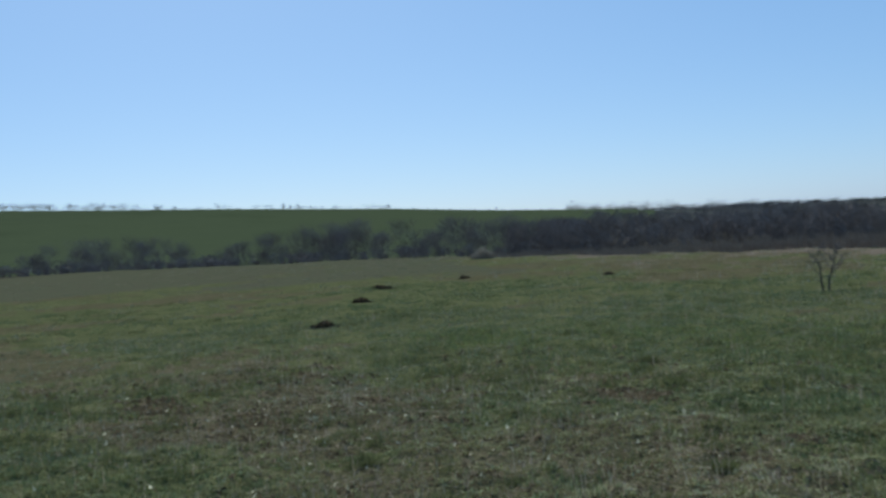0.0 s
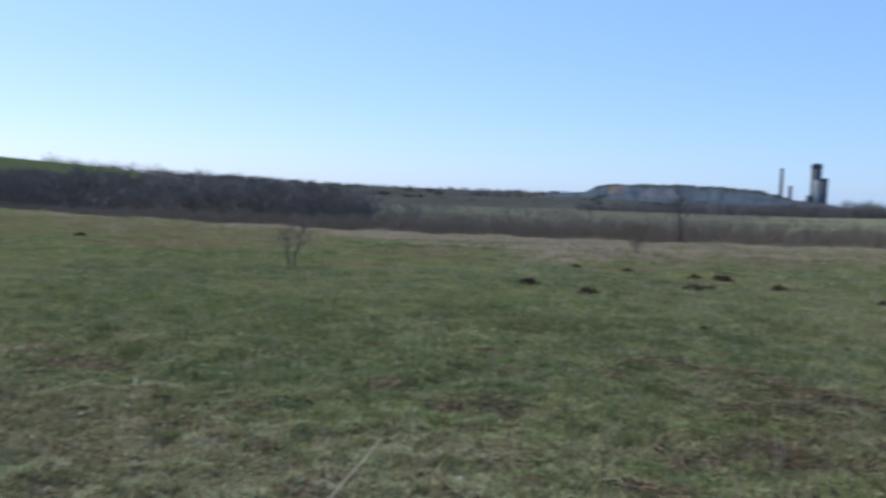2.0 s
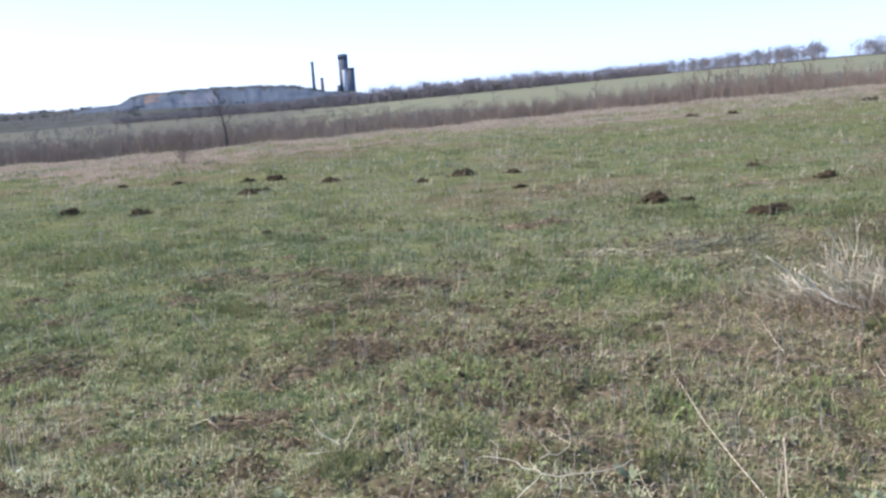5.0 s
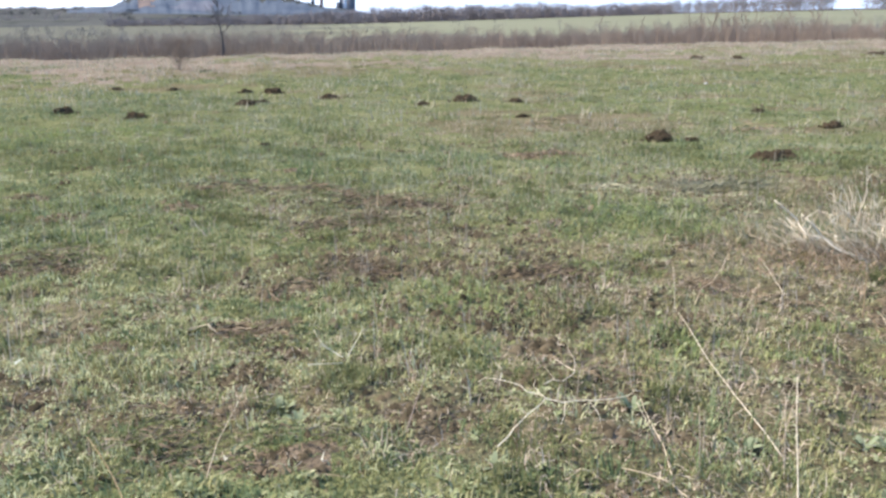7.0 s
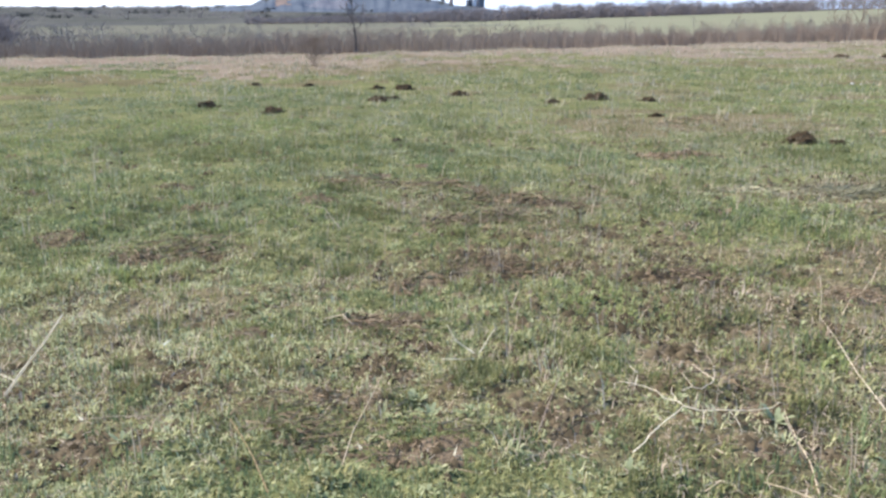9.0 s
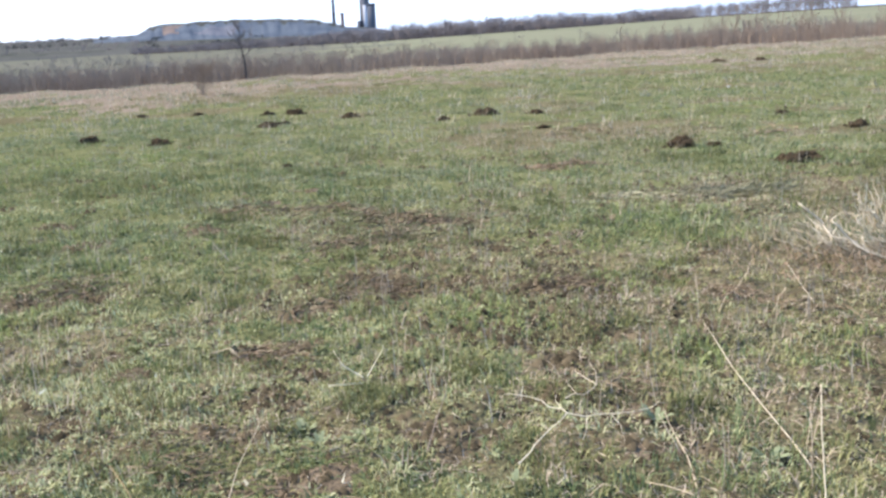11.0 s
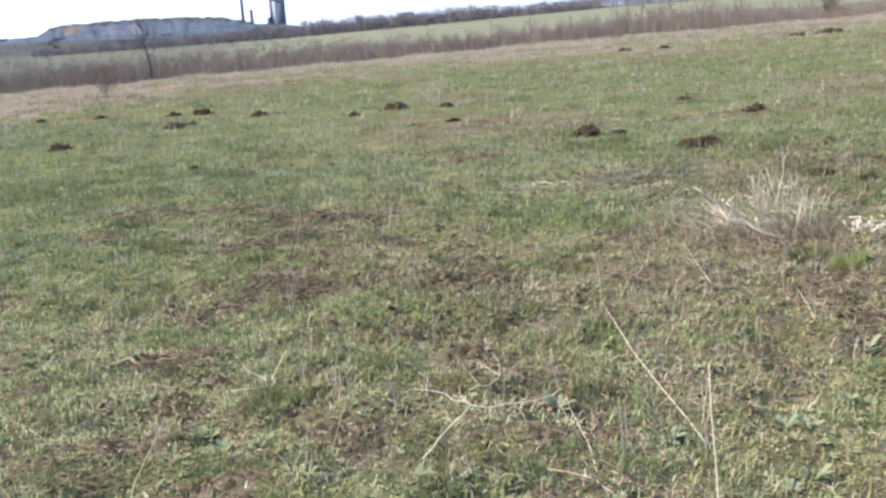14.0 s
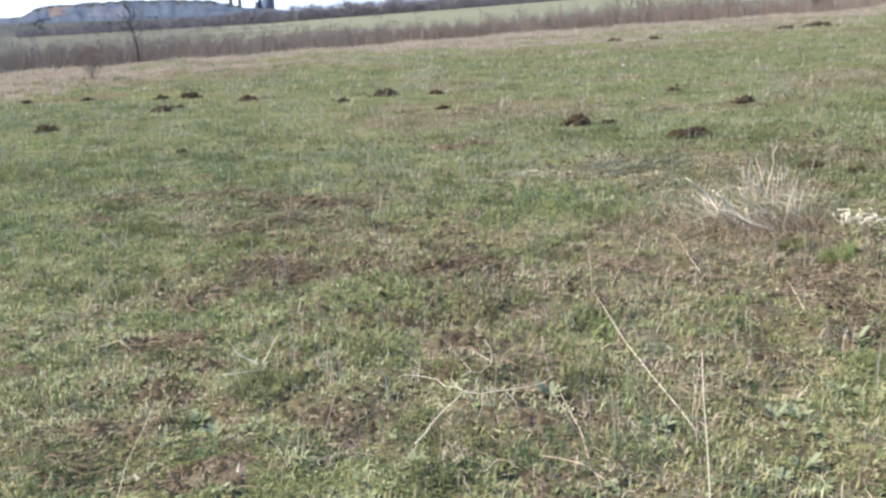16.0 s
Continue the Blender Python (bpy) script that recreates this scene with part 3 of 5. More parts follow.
def far_crown(r, wide=0.4, count=60, twig=0.02, low=0.25):
    """A leafless tree of height 1 for woods far off: a few stems and lobes of upswept twigs."""
    s = Soup()
    foot = r.normal(0, 0.03, (3, 3)) * (1, 1, 0)
    s.spikes(foot, foot * 2 + r.normal(0, 0.12 * wide, (3, 3)) + (0, 0, 0.8), np.full(3, twig * 2.2), r)
    lobes = r.normal(0, 1, (6, 3)) * (wide * 0.42, wide * 0.42, 0) + np.stack([np.zeros(6), np.zeros(6), r.uniform(low, 0.8, 6)], 1)
    base = lobes[r.integers(0, 6, count)] + r.normal(0, 1, (count, 3)) * (wide * 0.22, wide * 0.22, 0.10)
    base[:, 2] = np.clip(base[:, 2], 0.0, 0.86)
    way = base * (1.2, 1.2, 0) + r.normal(0, 0.16, (count, 3)) + (0, 0, 0.5)
    way /= np.linalg.norm(way, axis=1)[:, None]
    s.spikes(base, base + way * r.uniform(0.12, 0.3, (count, 1)), r.uniform(0.6, 1.4, count) * twig, r)
    return np.concatenate(s.v), np.concatenate(s.f)


def bare_tree(seed, height, label, group="", wood_mat=M_BARK, twig_mat=M_TWIG, name="bare_tree", **how):
    r = np.random.default_rng(seed)
    wood, twigs = Soup(), Soup()
    grow(r, wood, twigs, height, **how)
    thing = tagged(new(name), label, "tree", group)
    part("trunk", wood.mesh("trunk", wood_mat), thing)
    part("crown", twigs.mesh("crown", twig_mat), thing, "leafless twigs")
    return thing


def stand_copy(ob, m):
    """A copy at the pose m, whatever scale the first one stands at."""
    return copy_thing(ob, m @ Matrix.Diagonal([1 / v for v in ob.scale] + [1]))


def plant(makers, spots, used):
    """Stand copies of the trees at spots of x, y, z, scale, turn; each maker stands at one spot itself."""
    for k, (x, y, z, s, turn) in enumerate(spots):
        m = pose(x, y, z, 0, 0, turn) @ Matrix.Scale(s, 4)
        ob = makers[k % len(makers)]
        if ob.name in used:
            stand_copy(ob, m)
        else:
            ob.matrix_basis = m
            used.add(ob.name)


used = set()
# the belt of bare trees under the green slope
def soft_tree(seed, height, label, group, mat):
    """A round-crowned leafless tree: trunk and limbs under lobes of fine twigs."""
    r = np.random.default_rng(seed)
    wood, stray = Soup(), Soup()
    grow(r, wood, stray, height, spread=0.45, girth=0.010, stems=1 + seed % 2, twig=0.03, fine=2, bare=0.1, limbs=7)
    v, f = far_crown(r, 0.5, 620, 0.0055, 0.15)
    stray.add(v * height, f)
    thing = tagged(new("bare_tree"), label, "tree", group)
    part("trunk", wood.mesh("trunk", mat), thing)
    part("crown", stray.mesh("crown", mat), thing, "leafless twigs")
    return thing


belt = [soft_tree(20 + k, 5.2, "leafless dark grey field tree in a shelter belt", "shelter belt trees", M_WOOD) for k in range(5)]
CLUMPS = [(-83, 1.2), (-80.5, 1.0), (-78.4, 1.05), (-76, 1.3), (-74.6, 1.4), (-72.2, 1.2), (-70, 0.9), (-67.6, 0.75), (-65, 0.85), (-62.6, 1.3), (-61.3, 1.45), (-60.2, 1.45), (-58.5, 1.15), (-55.6, 1.1), (-54.3, 1.15), (-52.8, 1.15), (-51.2, 1.1), (-49.4, 1.08), (-47.6, 0.9), (-46, 0.85)]
spots = []
for b, t in CLUMPS:
    for k in range(4):
        d, bb = rng.uniform(146, 172), b + rng.normal(0, 0.5)
        x, y, z = at(bb, d)
        top = EYE + d * math.tan(radians(t)) - z
        spots.append((x, y, z, max(1.5, top * rng.uniform(0.5, 1.08)) / 5.0, rng.uniform(0, 360)))
plant(belt, spots, used)
# low brush between the belt trees
spots_brush = []
for k in range(420):
    x, y, z = at(rng.uniform(-88, -44), rng.uniform(140, 178))
    spots_brush.append((x, y, z, rng.uniform(0.8, 2.2)))
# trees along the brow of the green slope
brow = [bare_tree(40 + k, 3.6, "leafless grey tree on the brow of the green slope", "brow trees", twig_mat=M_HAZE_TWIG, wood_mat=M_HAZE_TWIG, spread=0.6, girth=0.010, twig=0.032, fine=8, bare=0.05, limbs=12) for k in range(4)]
spots = []
for b in np.concatenate([rng.uniform(-88, -75, 24), rng.uniform(-75, -66, 12), rng.uniform(-66, -57, 12), rng.uniform(-57, -46, 2)]):
    x, y, z = at(b, rng.uniform(500, 519))
    spots.append((x, y, z - 0.3, rng.uniform(0.8, 1.25) if b < -72 else rng.uniform(0.5, 1.0), rng.uniform(0, 360)))
plant(brow, spots, used)
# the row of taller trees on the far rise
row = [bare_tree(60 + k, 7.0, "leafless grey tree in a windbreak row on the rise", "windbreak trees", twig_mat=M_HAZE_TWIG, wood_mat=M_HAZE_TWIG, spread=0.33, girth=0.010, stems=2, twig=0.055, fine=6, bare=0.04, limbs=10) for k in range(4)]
spots = []
for b in np.concatenate([np.arange(12, 28.2, 0.2), np.arange(30.2, 41, 0.25)]):
    b = min(b + rng.normal(0, 0.08), 28.4) if b < 29 else b + rng.normal(0, 0.08)
    x, y, z = at(b, rng.uniform(425, 470))
    spots.append((x, y, z - 0.3, rng.uniform(0.72, 1.0) * np.interp(b, [12, 17, 24, 28, 31, 40], [0.6, 0.9, 1.15, 1.45, 1.35, 1.2]), rng.uniform(0, 360)))
plant(row, spots, used)


def joined_wood(name, label, category, places, seed, twig_mat, **how):
    """Many leafless trees in one mesh, for woods whose trees cannot be told apart."""
    r = np.random.default_rng(seed)
    kinds = [far_crown(r, **how) for k in range(5)]
    s = Soup()
    for x, y, z, height in places:
        v, f = kinds[int(r.integers(5))]
        a = r.uniform(0, 2 * np.pi)
        turn = np.array([[math.cos(a), -math.sin(a), 0], [math.sin(a), math.cos(a), 0], [0, 0, 1]])
        s.add(v @ turn.T * height * (1, 1, r.uniform(0.85, 1.1)) + (x, y, z), f)
    return tagged(new(name, s.mesh(name, twig_mat)), label, category, kind="stuff")


joined_wood("belt_brush", "low leafless brush at the foot of the shelter belt", "brush", spots_brush, 4, M_WOOD, wide=0.9, count=60, twig=0.07, low=0.1)
spots = []
for k in range(300):
    x, y, z = at(rng.choice([rng.uniform(-88, -68), rng.uniform(-86, -42)]), rng.uniform(503, 517))
    spots.append((x, y, z - 0.1, rng.uniform(0.5, 1.3) * (1.7 if rng.random() < 0.3 and k % 3 == 0 else 1.0)))
joined_wood("brow_hedge", "low dark hedge along the brow of the green slope", "hedge", spots, 3, M_TWIG, wide=1.1, count=34, twig=0.07, low=0.1)
spots = []
for k in range(420):
    b = rng.choice([rng.uniform(13, 28.4), rng.uniform(30, 41)])
    x, y, z = at(b, rng.uniform(425, 465))
    spots.append((x, y, z - 0.2, rng.uniform(1.2, 3.0)))
joined_wood("windbreak_brush", "low leafless brush at the foot of the windbreak row", "brush", spots, 14, M_FARWOOD, wide=1.0, count=40, twig=0.05, low=0.1)
spots = []
for k in range(170):
    b = rng.choice([rng.uniform(-88, -73), rng.uniform(-88, -57)])
    x, y, z = at(b, rng.uniform(500, 519))
    spots.append((x, y, z - 0.2, rng.uniform(1.8, 4.4) * (1.0 if b < -72 else 0.7)))
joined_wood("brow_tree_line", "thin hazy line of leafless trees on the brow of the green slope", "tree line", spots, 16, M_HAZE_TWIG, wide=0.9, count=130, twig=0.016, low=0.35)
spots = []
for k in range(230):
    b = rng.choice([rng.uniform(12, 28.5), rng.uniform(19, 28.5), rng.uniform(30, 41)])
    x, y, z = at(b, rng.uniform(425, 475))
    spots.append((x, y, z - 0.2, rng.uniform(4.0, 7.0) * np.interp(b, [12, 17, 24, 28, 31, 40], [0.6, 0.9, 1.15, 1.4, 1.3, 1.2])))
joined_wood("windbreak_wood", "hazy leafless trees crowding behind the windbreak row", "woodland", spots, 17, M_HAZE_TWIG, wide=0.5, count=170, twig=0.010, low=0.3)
# bare woodland in the dip
spots = []
for k in range(300):
    b = rng.uniform(-49.5, -26.5) + rng.normal(0, 0.8)
    d = rng.uniform(140, 330)
    x, y, z = at(b, d)
    t = np.interp(b, [-51, -48, -44, -36, -31, -27.5, -26], [0.55, 0.85, 0.98, 0.8, 0.62, 0.3, -0.4])
    spots.append((x, y, z - 0.2, max(2.0, (EYE + d * math.tan(radians(t)) - z)) * rng.choice([0.6, 0.8, 0.95]) * rng.uniform(0.9, 1.05)))
joined_wood("bare_woodland", "dense dark leafless woodland in the dip beyond the meadow", "woodland", spots, 5, M_WOOD, wide=0.55, count=330, twig=0.014, low=0.12)
spots = []
for k in range(760):
    b = rng.uniform(-46, -13)
    x, y, z = at(b, rng.uniform(560, 1480))
    spots.append((x, y, z - 0.5, rng.uniform(4.0, 8.0) * (1.0 if b < -31 else 0.6)))
joined_wood("ridge_wood", "dark leafless wood covering the distant ridge", "woodland", spots, 18, M_WOOD, wide=1.0, count=70, twig=0.03, low=0.1)
# low woods before the works and along the rise
spots = []
for k in range(800):
    b = rng.uniform(-14, 19.5)
    d = rng.uniform(405, 450)
    x, y, z = at(b, d)
    t = np.interp(b, [-14, -6, -1, 4, 10, 12, 14, 19], [-0.1, 0.08, 0.40, 0.64, 0.72, 0.86, 0.66, 0.78])
    spots.append((x, y, z - 0.2, max(2.0, (EYE + d * math.tan(radians(t)) - z)) * rng.uniform(0.5, 1.05)))
joined_wood("far_wood", "low leafless brown wood along the far field edge", "woodland", spots, 6, M_FARWOOD, wide=0.75, count=110, twig=0.028, low=0.12)
# scattered scrub on the far pasture and on the distant ridge
spots = []
for k in range(150):
    b = rng.uniform(-30, 36)
    d = rng.uniform(150, 390) if b < 12 else rng.uniform(100, 210)
    x, y, z = at(b, d)
    spots.append((x, y, z, rng.uniform(0.8, 2.4) * (1 if b < 12 else 0.8)))
for k in range(170):
    b, d = rng.uniform(-31, -13), rng.uniform(130, 400)
    x, y, z = at(b, d)
    spots.append((x, y, z, rng.uniform(1.2, 3.6) * (1.0 if b < -22 else 0.6)))
joined_wood("far_scrub", "scattered leafless scrub on the far pasture and ridge", "scrub", spots, 7, M_TWIG, wide=0.9, count=60, twig=0.03, low=0.1)
spots = []
for k in range(620):
    b = rng.uniform(-32, 3) + abs(rng.normal(0, 4))
    x, y, z = at(b, rng.uniform(62, 230))
    spots.append((x, y, z, rng.uniform(0.5, 1.5)))
joined_wood("pasture_scrub", "low reddish leafless scrub on the pasture beyond the thicket", "scrub", spots, 15, M_THICKET, wide=1.0, count=70, twig=0.035, low=0.1)
spots = []
for k in range(46):
    b, d, wide = rng.uniform(-46, -2), rng.uniform(480, 1400), rng.uniform(0.15, 0.9)
    for q in range(int(4 + wide * 9)):
        x, y, z = at(b + rng.normal(0, wide), d + rng.normal(0, 12))
        spots.append((x, y, z, rng.uniform(2.0, 4.5) * d / 900))
for k in range(420):
    b = rng.uniform(-50, -14)
    if math.sin(b * 1.9) + math.sin(b * 0.7 + 2) + math.sin(b * 5.3) > -0.9:
        x, y, z = at(b, rng.uniform(1440, 1495))
        spots.append((x, y, z - 0.5, rng.uniform(1.5, 5.0)))
joined_wood("ridge_scrub", "dark patches of leafless scrub and hedge on the distant ridge", "scrub", spots, 9, M_SCRUB, wide=1.2, count=40, twig=0.12, low=0.05)


spots = []
for k in range(330):
    b = rng.uniform(-12.6, -1.5)
    t = np.interp(b, [-13.5, -12.8, -12.3, -8.3, -5, -3.2, -2.2, -1.3], [0.50, 0.90, 0.97, 1.08, 1.0, 0.86, 0.66, 0.42])
    x, y, z = at(b, rng.uniform(1075, 1110))
    if math.sin(b * 3.1) + math.sin(b * 7.7) > -0.7:
        spots.append((x, y, EYE + 1090 * math.tan(radians(t)) - 0.7, rng.uniform(1.3, 3.0)))
joined_wood("heap_scrub", "dark low scrub along the rim of the spoil heap", "scrub", spots, 19, M_SCRUB, wide=1.8, count=50, twig=0.16, low=0.02)


def thicket():
    """The strip of reddish young growth along the brink of the meadow."""
    s, r = Soup(), np.random.default_rng(8)
    n = 90000
    b = r.uniform(-52, 47, n)
    clump = 0.5 + 0.5 * np.sin(b * 2.7 + 1.2 * np.sin(b * 0.9)) * np.sin(b * 6.3 + 0.5)
    d = brink(b) + r.uniform(1.5, 15, n)
    x, y, z = at(b, d)
    tall = np.interp(b, [-52, -46, -40, -28, -12, 0, 12, 20, 27, 33, 47], [0.35, 0.4, 0.6, 0.95, 1.2, 1.1, 1.15, 1.5, 1.75, 1.3, 1.4])
    high = tall * (0.45 + 0.55 * clump) * r.uniform(0.35, 1.1, n) + 0.55 * (d - brink(b)) / 14
    base = np.stack([x, y, z - 0.05], 1)
    tip = base + np.stack([r.normal(0, 0.13, n), r.normal(0, 0.13, n), np.ones(n)], 1) * high[:, None]
    s.spikes(base, tip, r.uniform(0.010, 0.026, n), r)
    k = r.integers(0, n, 70000)
    u = r.uniform(0.25, 0.9, (70000, 1))
    start = base[k] + (tip[k] - base[k]) * u
    end = start + np.stack([r.normal(0, 0.32, 70000), r.normal(0, 0.32, 70000), r.uniform(0.4, 1.3, 70000)], 1) * (high[k] * 0.3)[:, None]
    s.spikes(start, end, r.uniform(0.007, 0.015, 70000), r)
    tagged(new("thicket", s.mesh("thicket", M_THICKET)), "strip of reddish brown leafless young growth along the meadow edge", "thicket", kind="stuff")


thicket()


def lone_tree(b, d, height, seed, label, name="bare_tree", **how):
    t = bare_tree(seed, height, label, name=name, **how)
    x, y, z = at(b, d)
    t.matrix_basis = pose(x, y, z, 0, 0, 40 * seed)
    return t


lone_tree(-7.6, 38.5, 2.15, 81, "small leafless dark tree standing at the meadow edge", spread=0.6, girth=0.026, twig=0.010, fine=8, bare=0.3, limbs=14)
lone_tree(-10.2, 28.6, 0.75, 82, "low reddish leafless shrub in the dry grass", "shrub", spread=1.2, girth=0.012, stems=6, twig=0.007, fine=6, twig_mat=M_THICKET, wood_mat=M_THICKET, bare=0.05)
lone_tree(32.4, 71.0, 1.6, 83, "dense reddish leafless bush at the meadow edge", "bush", spread=0.55, girth=0.012, stems=5, twig=0.022, fine=9, twig_mat=M_THICKET, wood_mat=M_THICKET, bare=0.02)
lone_tree(-32.0, 19.0, 0.85, 84, "thin leafless sapling forking low above the grass", "sapling", spread=0.75, girth=0.030, stems=2, twig=0.012, fine=2, bare=0.4)
lone_tree(-80.5, 110.0, 1.0, 85, "small leafless bush near the meadow edge", "bush", spread=0.6, girth=0.012, stems=4, twig=0.02, fine=6, bare=0.05)


rise = [bare_tree(90 + k, 2.4, "thin leafless sapling standing up out of the thicket", "saplings in the thicket", name="sapling", wood_mat=M_THICKET, twig_mat=M_THICKET, spread=0.3, girth=0.010, stems=2, twig=0.011, fine=6, bare=0.2, limbs=9) for k in range(3)]
spots = []
for b in (13.2, 15.1, 17.8, 20.3, 21.2, 22.0, 22.5, 23.1, 23.6, 24.3, 25.2, 25.9, 27.4, 29.6, 31.5):
    x, y, z = at(b, float(brink(b)) + rng.uniform(4, 11))
    spots.append((x, y, z - 0.1, rng.uniform(0.9, 1.3) * np.interp(b, [13, 20, 25, 32], [0.65, 1.0, 1.1, 0.8]), rng.uniform(0, 360)))
plant(rise, spots, set())


# ---- molehills and bare soil ----
def mound_mesh(seed, mat, flat=1.0, clods=46, name="molehill"):
    """A crumbly dome of earth about 1 across, with clods on it."""
    r = np.random.default_rng(seed)
    bm = bmesh.new()
    bmesh.ops.create_icosphere(bm, subdivisions=3, radius=0.5)
    bmesh.ops.delete(bm, geom=[v for v in bm.verts if v.co.z < -0.12], context="VERTS")
    for v in bm.verts:
        n = noise.noise(v.co * 3.1 + Vector((seed, 0, 0))) * 0.42 + noise.noise(v.co * 9 + Vector((0, seed, 0))) * 0.14 + noise.noise(v.co * 21) * 0.08
        v.co = Vector((v.co.x * (1 + n), v.co.y * (1 + n), max(-0.06, v.co.z * 0.62 * flat * (1 + 2.2 * n) - 0.02)))
    for k in range(clods):
        a, d, size = r.uniform(0, 6.28), 0.72 * math.sqrt(r.random()), r.uniform(0.03, 0.085)
        z = max(0.0, 0.27 * flat * (1 - (d / 0.5) ** 2))
        m = Matrix.Translation((d * math.cos(a), d * math.sin(a), z + size * 0.2)) @ Euler(tuple(r.uniform(0, 3, 3))).to_matrix().to_4x4() @ Matrix.Diagonal((size, size * 0.8, size * 0.65, 1))
        bmesh.ops.create_icosphere(bm, subdivisions=1, radius=1, matrix=m)
    me = bpy.data.meshes.new(name)
    bm.to_mesh(me)
    bm.free()
    me.materials.append(mat)
    return me


hills = [tagged(new("molehill", mound_mesh(3 + k, M_EARTH)), "dark crumbly molehill of fresh earth in the grass", "molehill", "molehills in the meadow") for k in range(4)]
for k, (x, y, w) in enumerate(MOLES):
    m = pose(x, y, float(land(x, y)), 0, 0, 77 * k) @ Matrix.Diagonal((w, w * 0.85, w * (0.74 if w < 0.6 else 0.5), 1))
    if k < 4:
        hills[k].matrix_basis = m
    else:
        stand_copy(hills[k % 4], m)

# ---- grass ----
def scatter(r, count, near, far, clump, tight, power=2.0, by=None, spare=True):
    """Tufts of places in the stretch of meadow from near to far."""
    heads = max(1, count // clump)
    d = (near ** power + r.random(heads) * (far ** power - near ** power)) ** (1 / power)
    b = np.radians(np.where(r.random(heads) < 0.22, r.uniform(-180, 180, heads), r.uniform(-92, 48, heads) + r.normal(0, 7, heads)))
    hx, hy = d * np.sin(b), d * np.cos(b)
    if by is not None:
        keep = r.random(heads) < by(hx, hy)
        hx, hy = hx[keep], hy[keep]
    k = np.repeat(np.arange(len(hx)), clump)
    wide = (tight * r.uniform(0.5, 1.6, len(hx)))[k]
    x, y = hx[k] + r.normal(0, 1, len(k)) * wide, hy[k] + r.normal(0, 1, len(k)) * wide
    if spare:
        keep = r.random(len(x)) > bare_share(x, y) * 0.86
        x, y = x[keep], y[keep]
    return x, y


def blades(r, x, y, length, width, droop=0.45, plain=False):
    """Bent blades of two segments, arrays of verts and faces."""
    n = len(x)
    z = land(x, y) - 0.004
    a = r.uniform(0, 2 * np.pi, n)
    out = np.stack([np.cos(a), np.sin(a)], 1)
    side = np.stack([-np.sin(a), np.cos(a), np.zeros(n)], 1) * (width / 2)[:, None]
    fall = r.uniform(0.1, 1.0, n) * droop
    foot = np.stack([x, y, z], 1)
    mid = foot + np.concatenate([out * (length * fall * 0.45)[:, None], (length * (0.6 - 0.2 * fall))[:, None]], 1)
    tip = foot + np.concatenate([out * (length * fall * 1.2)[:, None], (length * (0.98 - 0.75 * fall ** 1.3))[:, None]], 1)
    i = np.arange(n)
    if plain:
        return np.concatenate([foot - side, foot + side, tip]), np.stack([i, i + n, i + 2 * n], 1)
    v = np.concatenate([foot - side, foot + side, mid - side * 0.8, mid + side * 0.8, tip])
    f = np.concatenate([np.stack([i, i + n, i + 3 * n], 1), np.stack([i, i + 3 * n, i + 2 * n], 1), np.stack([i + 2 * n, i + 3 * n, i + 4 * n], 1)])
    return v, f


def grass_sheet(name, seed, count, near, far, clump, tight, lengths, widths, mat, label, droop=0.5, by=None, power=2.0):
    r = np.random.default_rng(seed)
    x, y = scatter(r, count, near, far, clump, tight, power, by)
    n = len(x)
    v, f = blades(r, x, y, r.uniform(*lengths, n) * (0.6 + 0.8 * clouds(x, y, 0.4, 9)), r.uniform(*widths, n), droop, near >= 7)
    return tagged(new(name, to_mesh(name, v, f, mat)), label, "grass", kind="stuff")


def verge_share(x, y):
    r, b = np.hypot(x, y), np.degrees(np.arctan2(x, y))
    return np.clip((r / brink(b) - np.interp(b, [-40, -16, 14], [0.4, 0.27, 0.2])) * 1.6, 0.02, 1) * (0.15 + 0.9 * clouds(x, y, 2.5, 5)) * np.interp(b, [-60, -40, -15], [0.15, 0.4, 1.0])


def green_share(x, y):
    return np.clip(lush(x, y) * 1.7 - 0.45, 0.02, 1)


def mixed_share(x, y):
    return np.clip(0.25 + 0.9 * lush(x, y), 0.1, 1) * np.clip(0.1 + 1.1 * clouds(x, y, 0.26, 6) + 0.7 * (clouds(x, y, 0.8, 7) - 0.4), 0, 1) * (1 - np.interp(np.degrees(np.arctan2(x, y)), [-60, -38], [0.62, 0.0]) * np.interp(np.hypot(x, y), [12, 40], [0.0, 1.0]))


def dry_share(x, y):
    return np.clip(1.15 - 1.2 * lush(x, y), 0.05, 1)


PLAIN, FRESH, DRY = "short patchy spring grass, green mixed with dry blades", "fresh green grass in lush stretches of the meadow", "thin dry straw-coloured grass among the green"
grass_sheet("meadow_grass", 101, 270000, 0.4, 7.5, 14, 0.03, (0.02, 0.065), (0.004, 0.008), M_GRASS, PLAIN, 1.0, mixed_share, 1.5)
grass_sheet("meadow_grass", 102, 300000, 7, 19, 22, 0.075, (0.03, 0.075), (0.009, 0.018), M_HAZED_GRASS, PLAIN, 1.1, mixed_share, 1.5)
grass_sheet("meadow_grass", 103, 190000, 17, 75, 14, 0.18, (0.05, 0.12), (0.018, 0.036), M_FAR_GRASS, PLAIN, 1.1, mixed_share, 1.3)
grass_sheet("fresh_grass", 104, 140000, 0.4, 8, 16, 0.035, (0.02, 0.062), (0.004, 0.008), M_GREEN, FRESH, 1.0, green_share, 1.5)
grass_sheet("fresh_grass", 105, 330000, 7.0, 32, 20, 0.10, (0.04, 0.09), (0.010, 0.020), M_GREEN, FRESH, 1.0, lambda x, y: np.clip(lush(x, y) * 2.6 - 1.4, 0.0, 1), 1.4)
